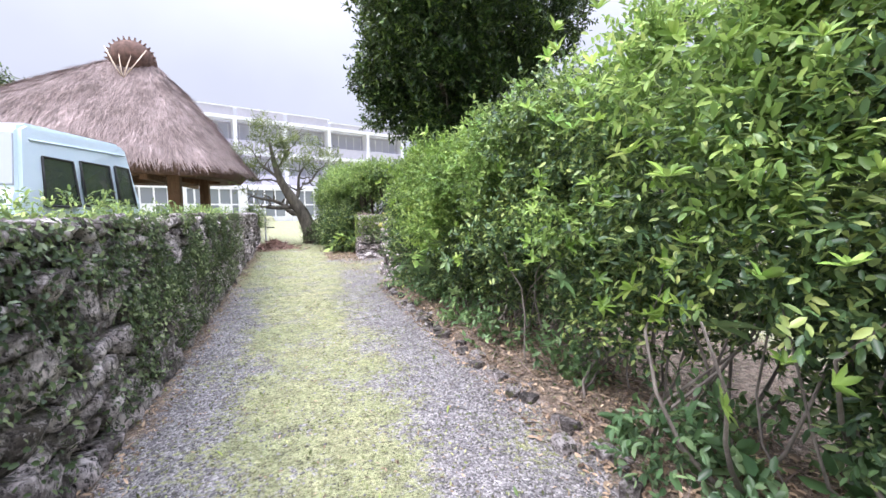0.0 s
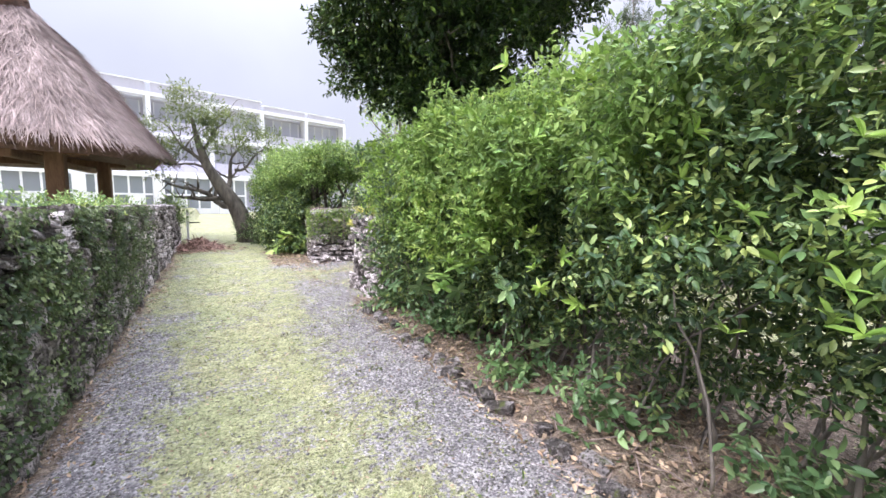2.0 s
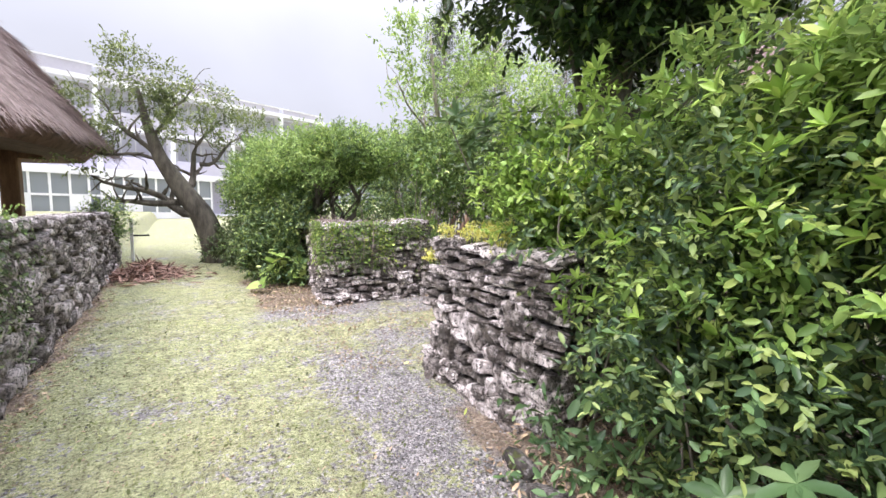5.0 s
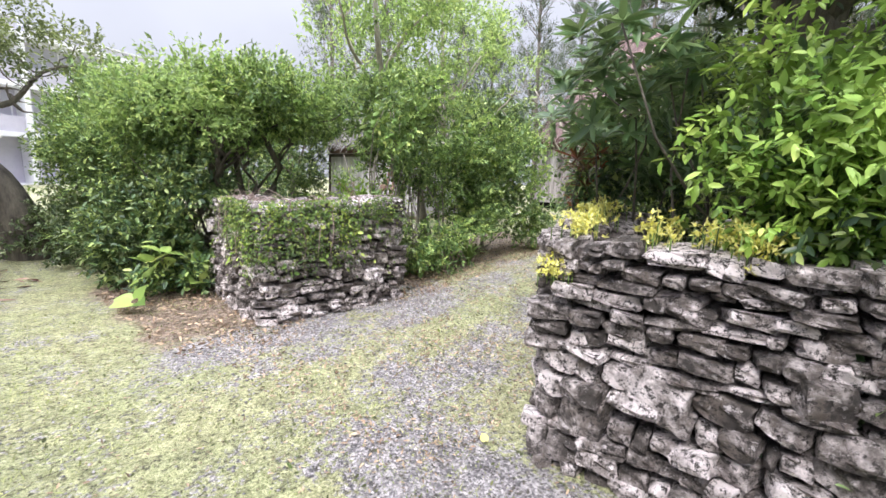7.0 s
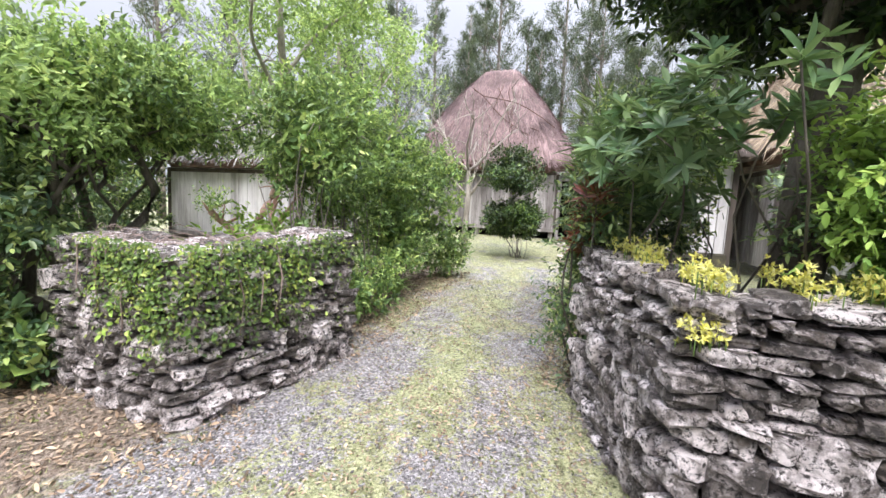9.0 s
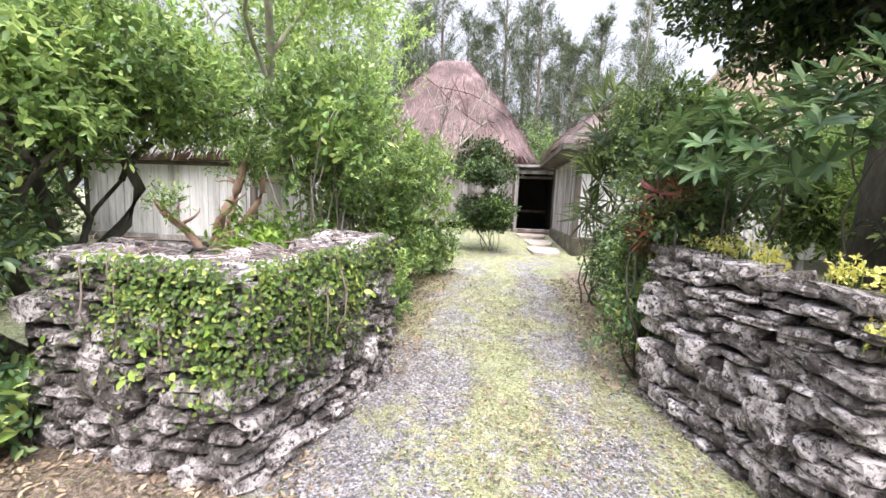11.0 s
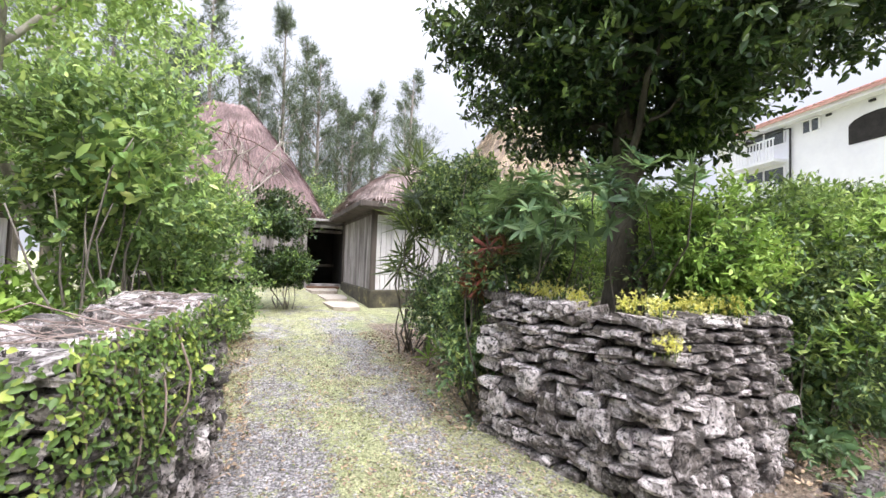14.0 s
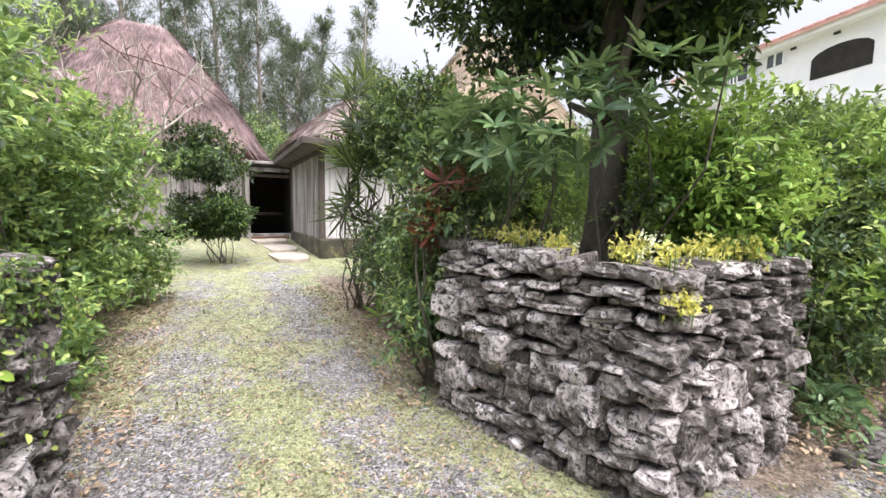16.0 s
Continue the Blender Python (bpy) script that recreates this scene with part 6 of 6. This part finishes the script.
for k, (x, y, z, r, n) in enumerate([(1.9, 8.76, 1.0, 0.06, 70), (2.0, 8.72, 1.22, 0.05, 40), (2.25, 8.72, 1.22, 0.06, 50), (2.62, 8.85, 1.23, 0.07, 60), (2.95, 8.9, 1.26, 0.09, 80), (3.2, 8.98, 1.27, 0.05, 30), (2.05, 8.35, 1.22, 0.06, 60), (2.08, 8.08, 1.22, 0.08, 80), (1.97, 7.95, 1.2, 0.05, 40), (2.42, 8.32, 1.22, 0.04, 24)]):
    sedum(150 + k, x, y, z + 0.03, r * 0.8, n)

# stakes by the dark tree's trunk
stake = empty("wooden_stake", (2.78, 7.98, 0.0), "dark leaning timber stake beside the tree trunk", "stake")
tubes("pole", [(np.array([[0.06, 0.04, -0.1], [0.02, 0.02, 0.7], [-0.04, -0.02, 1.55]]), np.array([0.045, 0.042, 0.04]))], "bark_dark", stake, "", 8)

# tub with the red-barked tree
tub = empty("plant_tub", (6.6, 15.4, rise(6.6, 15)), "round black tub standing on the grass", "tub")
bm = bmesh.new()
prof = [(0.0, 0.02), (0.46, 0.02), (0.52, 0.42), (0.57, 0.44), (0.57, 0.48), (0.5, 0.48), (0.48, 0.36), (0.0, 0.36)]
rv = [[bm.verts.new((r * math.cos(t), r * math.sin(t), z)) for t in np.linspace(0, 2 * math.pi, 24, endpoint=False)] for r, z in prof[1:-1]]
for a, b in zip(rv, rv[1:]):
    for j in range(24):
        bm.faces.new((a[j], a[(j + 1) % 24], b[(j + 1) % 24], b[j]))
bm.faces.new(list(reversed(rv[0])))
part("shell", bm, "rubber", tub, "", True)
bm = bmesh.new()
bmesh.ops.create_cone(bm, cap_ends=True, segments=24, radius1=0.485, radius2=0.485, depth=0.06, matrix=Matrix.Translation((0, 0, 0.36)))
part("soil", bm, "rubble", tub)
z = rise(6.6, 15) + 0.38
tree("red_barked_tree", "pruned red-barked tree with pale limbs growing in a tub", 160, (6.6, 15.4, z), ([(6.6, 15.4, z - 0.02), (6.55, 15.3, z + 0.5), (6.8, 15.1, z + 1.1), (7.0, 15.0, z + 1.9)], [0.1, 0.085, 0.075, 0.05]),
     [((6.5, 15.5, z - 0.02), (6.0, 15.9, z + 0.7), 0.08, 0.06), ((6.7, 15.35, z - 0.02), (7.1, 14.8, z + 1.3), 0.08, 0.05), ((6.75, 15.5, z - 0.02), (7.3, 15.4, z + 1.2), 0.07, 0.05)],
     [(7.0, 15.0, z + 2.1, 0.8, 0.8, 0.35), (6.0, 15.9, z + 0.8, 0.3, 0.3, 0.15), (7.3, 15.3, z + 1.6, 0.6, 0.6, 0.3)], 700, 0.07, "shrub", "bark_red", per=7)

# crooked trunks behind the ivy wall end
rng = np.random.default_rng(170)
runs = []
for x, y in ((2.3, 13.5), (2.36, 13.4), (2.5, 13.5), (2.6, 13.75), (2.4, 14.0), (2.25, 14.4)):
    top = (x + rng.normal(0, 0.3), y + rng.normal(0, 0.3), 2.3)
    runs.append(limb(rng, (x, y, 0.0), top, rng.uniform(0.05, 0.085), 0.03, 10, 0.08))
    for _ in range(4):
        p, r = runs[-1] if rng.random() < 0.5 else runs[-2 if len(runs) > 1 else -1]
        runs.append(limb(rng, p[rng.integers(3, 6)], (x + rng.normal(0, 0.6), y + rng.normal(0, 0.5), 2.4), 0.026, 0.008, 8, 0.09))
trunks = empty("old_hedge_tree", (2.3, 13.6, 0), "crooked grey trunks of an old clipped hedge", "tree")
tubes("trunk", runs, "bark_dark", trunks, "", 7).matrix_parent_inverse = trunks.matrix_world.inverted()
crown("foliage", rng, [(2.2, 13.5, 2.4, 0.9, 0.7, 0.4), (3.0, 13.4, 2.5, 0.8, 0.6, 0.38), (1.9, 14.2, 2.3, 0.7, 0.7, 0.4)], 1400, 8, 0.2, 0.066, "airy", trunks).matrix_parent_inverse = trunks.matrix_world.inverted()

# heap of dead leaves at the end of the lane, and a white marker post
rng = np.random.default_rng(180)
n = 2600
r = np.abs(rng.normal(0, 0.36, n)); t = rng.uniform(0, 2 * np.pi, n)
p = np.stack([-0.55 + r * np.cos(t) * 1.1, 15.7 + r * np.sin(t) * 1.4, np.maximum(0.02, 0.26 * np.exp(-(r / 0.4) ** 2) * rng.random(n))], 1)
heap = empty("leaf_heap", (-0.55, 15.7, 0), "heap of dry reddish palm litter on the grass", "heap")
leaves("litter", p, unit(rng.normal(size=(n, 3)) * [1, 1, 0.3]), unit(rng.normal(0, 0.4, (n, 3)) + [0, 0, 1]), rng.uniform(0.08, 0.3, n), rng.uniform(0.015, 0.05, n), "hay", heap).matrix_parent_inverse = heap.matrix_world.inverted()
stake = empty("marker_post", (-0.95, 18.1, 0), "thin white marker post with a small crossbar", "post")
piece(stake, "post", box((-0.98, 18.07, 0), (-0.92, 18.13, 1.05), 0.008), "white")
piece(stake, "crossbar", box((-0.95, 18.08, 0.62), (-0.6, 18.12, 0.66), 0.005), "rubber")

# a yellow leaf fallen on the path
fallen = empty("fallen_leaf", (1.79, 9.05, 0.012), "single bright yellow leaf fallen on the path", "leaf", turn=40)
broad_leaves("blade", np.array([[0.0, 0, 0.01]]), np.array([[1.0, 0.1, 0.05]]), np.array([[0.0, 0.2, 1.0]]), np.array([0.08]), np.array([0.05]), "sedum", fallen)

# ---- ground cover ----
def strew(name, label, seed, n, area, size, ratio, mat, flat=0.3, lift=0.01, test=None, kind="stuff"):
    """Loose leaves, straws or blades on the ground over a rectangle."""
    rng = np.random.default_rng(seed)
    x, y = rng.uniform(area[0], area[1], n), rng.uniform(area[2], area[3], n)
    if test:
        k = np.array([test(a, b) > rng.random() for a, b in zip(x, y)])
        x, y = x[k], y[k]
    n = len(x)
    z = np.array([rise(a, b) + 0.03 * (noise.noise(Vector((a * 0.7, b * 0.7, 0))) + 0.5 * noise.noise(Vector((a * 2.3, b * 2.3, 3)))) + (0.10 * min(1, (a - 1.55) / 0.35) if 1.55 < a < 9 and b < 7.6 else 0) for a, b in zip(x, y)])
    base = np.stack([x, y, z + lift * rng.random(n)], 1)
    way = unit(rng.normal(size=(n, 3)) * [1, 1, flat] + [0, 0, flat])
    ln = size * rng.uniform(0.5, 1.5, n)
    ob = leaves(name, base, way, unit(rng.normal(0, 0.35, (n, 3)) + [0, 0, 1]), ln, ln * ratio, mat, plain=ratio < 0.2)
    return tagged(ob, label, "ground cover", "", kind)


def green(x, y):
    lane = 1.0 if -0.5 < x < 0.8 else 0.25
    if y > 7:
        lane = 0.8 if x < 1.6 else 0.35
    if x > 1.75 and (y < 8.6 or y > 11.5):
        lane = 0.05
    return lane * (0.35 + 0.9 * noise.noise(Vector((x * 1.5, y * 1.5, 7))) + 0.8 * noise.noise(Vector((x * 6, y * 6, 4))))


strew("short_grass", "short trodden yellow-green grass", 190, 90000, (-1.1, 9.5, 0.3, 17), 0.03, 0.16, "grass", 0.8, 0.01, green)
strew("short_grass", "short grass at the end of the lane", 191, 16000, (-1.1, 1.6, 8, 18), 0.035, 0.14, "grass", 0.9, 0.01, green)
strew("dead_leaves", "dry fallen leaves along the hedge foot", 192, 5200, (1.45, 2.6, 0.0, 7.6), 0.045, 0.42, "dead_leaf", 0.25, 0.03)
strew("dead_leaves", "scattered dry leaves on the lane", 193, 11000, (-1.1, 9.0, 0.4, 12.5), 0.024, 0.4, "dead_leaf", 0.25, 0.01)
strew("dry_stalks", "dry pale stalks along the hedge foot", 194, 900, (1.45, 2.2, 0.5, 7.4), 0.2, 0.03, "straw", 0.12, 0.04)
strew("dead_leaves", "brown leaf litter trodden into the yard path", 201, 9000, (1.2, 7.5, 9.1, 11.7), 0.03, 0.4, "dead_leaf", 0.25, 0.012, lambda x, y: 0.9 if noise.noise(Vector((x * 1.3, y * 1.3, 2))) > -0.05 else 0.25)
strew("dead_leaves", "dry leaves along the yard path edges", 195, 2600, (3.2, 8.0, 11.2, 12.3), 0.045, 0.4, "dead_leaf", 0.25, 0.02)
strew("dead_leaves", "dry leaves under the path shrubs", 196, 2600, (3.4, 7.6, 8.4, 9.5), 0.045, 0.4, "dead_leaf", 0.25, 0.02)
strew("dead_leaves", "dry brown leaves at the foot of the ivy wall", 203, 1500, (1.0, 2.2, 11.5, 14.2), 0.045, 0.4, "dead_leaf", 0.25, 0.02)
strew("dead_leaves", "dry leaves along the lane wall foot", 197, 1800, (-1.1, -0.85, 0.3, 16), 0.035, 0.4, "dead_leaf", 0.25, 0.02)
strew("dark_moss", "dark tufts between the trodden grass", 200, 30000, (-1.0, 8.5, 0.4, 13.5), 0.026, 0.5, "tuft", 0.35, 0.012, lambda x, y: 0.9 if noise.noise(Vector((x * 3.1, y * 3.1, 9))) + 0.7 * noise.noise(Vector((x * 9, y * 9, 2))) > 0.2 else 0.1)
strew("fresh_weeds", "small green weeds in the gravel", 198, 1500, (-1.0, 8.5, 0.5, 12), 0.05, 0.35, "ivy", 0.7, 0.01, lambda x, y: 1.0 if noise.noise(Vector((x * 2.1, y * 2.1, 5))) > 0.34 else 0.0)


strew("moss_tufts", "pale yellow-green moss tufts scattered over the gravel", 202, 60000, (-1.05, 8.5, 0.4, 13.5), 0.02, 0.45, "grass", 0.5, 0.012, lambda x, y: 0.95 if noise.noise(Vector((x * 2.0, y * 2.0, 21))) + 0.9 * noise.noise(Vector((x * 12, y * 12, 6))) > 0.28 else 0.05)


def pebbles(seed, n, area, test):
    """Loose gravel: small angular stones in one mesh."""
    rng = np.random.default_rng(seed)
    x, y = rng.uniform(area[0], area[1], n), rng.uniform(area[2], area[3], n)
    k = np.array([test(a, b) > rng.random() for a, b in zip(x, y)])
    x, y = x[k], y[k]
    n = len(x)
    z = np.array([rise(a, b) + 0.03 * (noise.noise(Vector((a * 0.7, b * 0.7, 0))) + 0.5 * noise.noise(Vector((a * 2.3, b * 2.3, 3)))) for a, b in zip(x, y)])
    octa = np.array([(1, 0, 0), (0, 1, 0), (-1, 0, 0), (0, -1, 0), (0, 0, 0.7), (0, 0, -0.7)], float)
    r = rng.uniform(0.005, 0.014, n)
    a = rng.uniform(0, np.pi, n)
    v = octa[None] * r[:, None, None] * rng.uniform(0.6, 1.3, (n, 6, 1))
    c, s = np.cos(a)[:, None], np.sin(a)[:, None]
    v = np.stack([v[..., 0] * c - v[..., 1] * s, v[..., 0] * s + v[..., 1] * c, v[..., 2]], -1) + np.stack([x, y, z + 0.003], 1)[:, None]
    f = np.array([(0, 1, 4), (1, 2, 4), (2, 3, 4), (3, 0, 4), (1, 0, 5), (2, 1, 5), (3, 2, 5), (0, 3, 5)])
    loops = (np.arange(n)[:, None, None] * 6 + f[None]).ravel()
    ob = raw("gravel", v.reshape(-1, 3), loops, np.full(n * 8, 3), "gravel")
    return tagged(ob, "loose grey gravel on the lane", "gravel", "", "stuff")


def stony(x, y):
    if y < 7.6:
        return 0.9 if -1.05 < x < -0.45 or 0.85 < x < 1.6 else 0.2
    if x > 1.2:
        return 0.5 if 9.3 < y < 10.2 or 10.6 < y < 11.4 else 0.22
    return 0.12


pebbles(199, 60000, (-1.08, 8.0, 0.4, 11.6), stony)

# edging stones along the hedge foot
edging = empty("edging_stones", (1.65, 3.5, 0), "low row of dark stones between gravel and hedge", "edging")
rq = random.Random(12)
y = 0.2
while y < 7.4:
    w = rq.uniform(0.1, 0.28)
    if rq.random() < 0.75:
        ob = new("stone", rq.choice(rock_meshes("stone_low")))
        ob.matrix_world = pose(1.62 + rq.gauss(0, 0.05), y + w / 2, 0.03, rq.gauss(0, 10), rq.gauss(0, 10), 90 + rq.gauss(0, 20)) @ Matrix.Diagonal((w * 0.9, 0.11, 0.1, 1))
        ob.parent = edging
        ob.matrix_parent_inverse = edging.matrix_world.inverted()
    y += w

# ---- stones of the walls ----
rs = random.Random(7)
lay_stones(wall_right, RIGHT_OUT, 1.2, rs, "stone", 420, inward=-1, caps=0.5)
lay_stones(wall_ivy, IVY_OUT, 1.2, rs, "stone", 420, caps=0.5)
lay_stones(wall_left, LEFT_OUT, 1.28, rs, "stone_dark", 300, (0.08, 0.16), (0.14, 0.34), caps=0.6, start=9.0, top=lane_top)
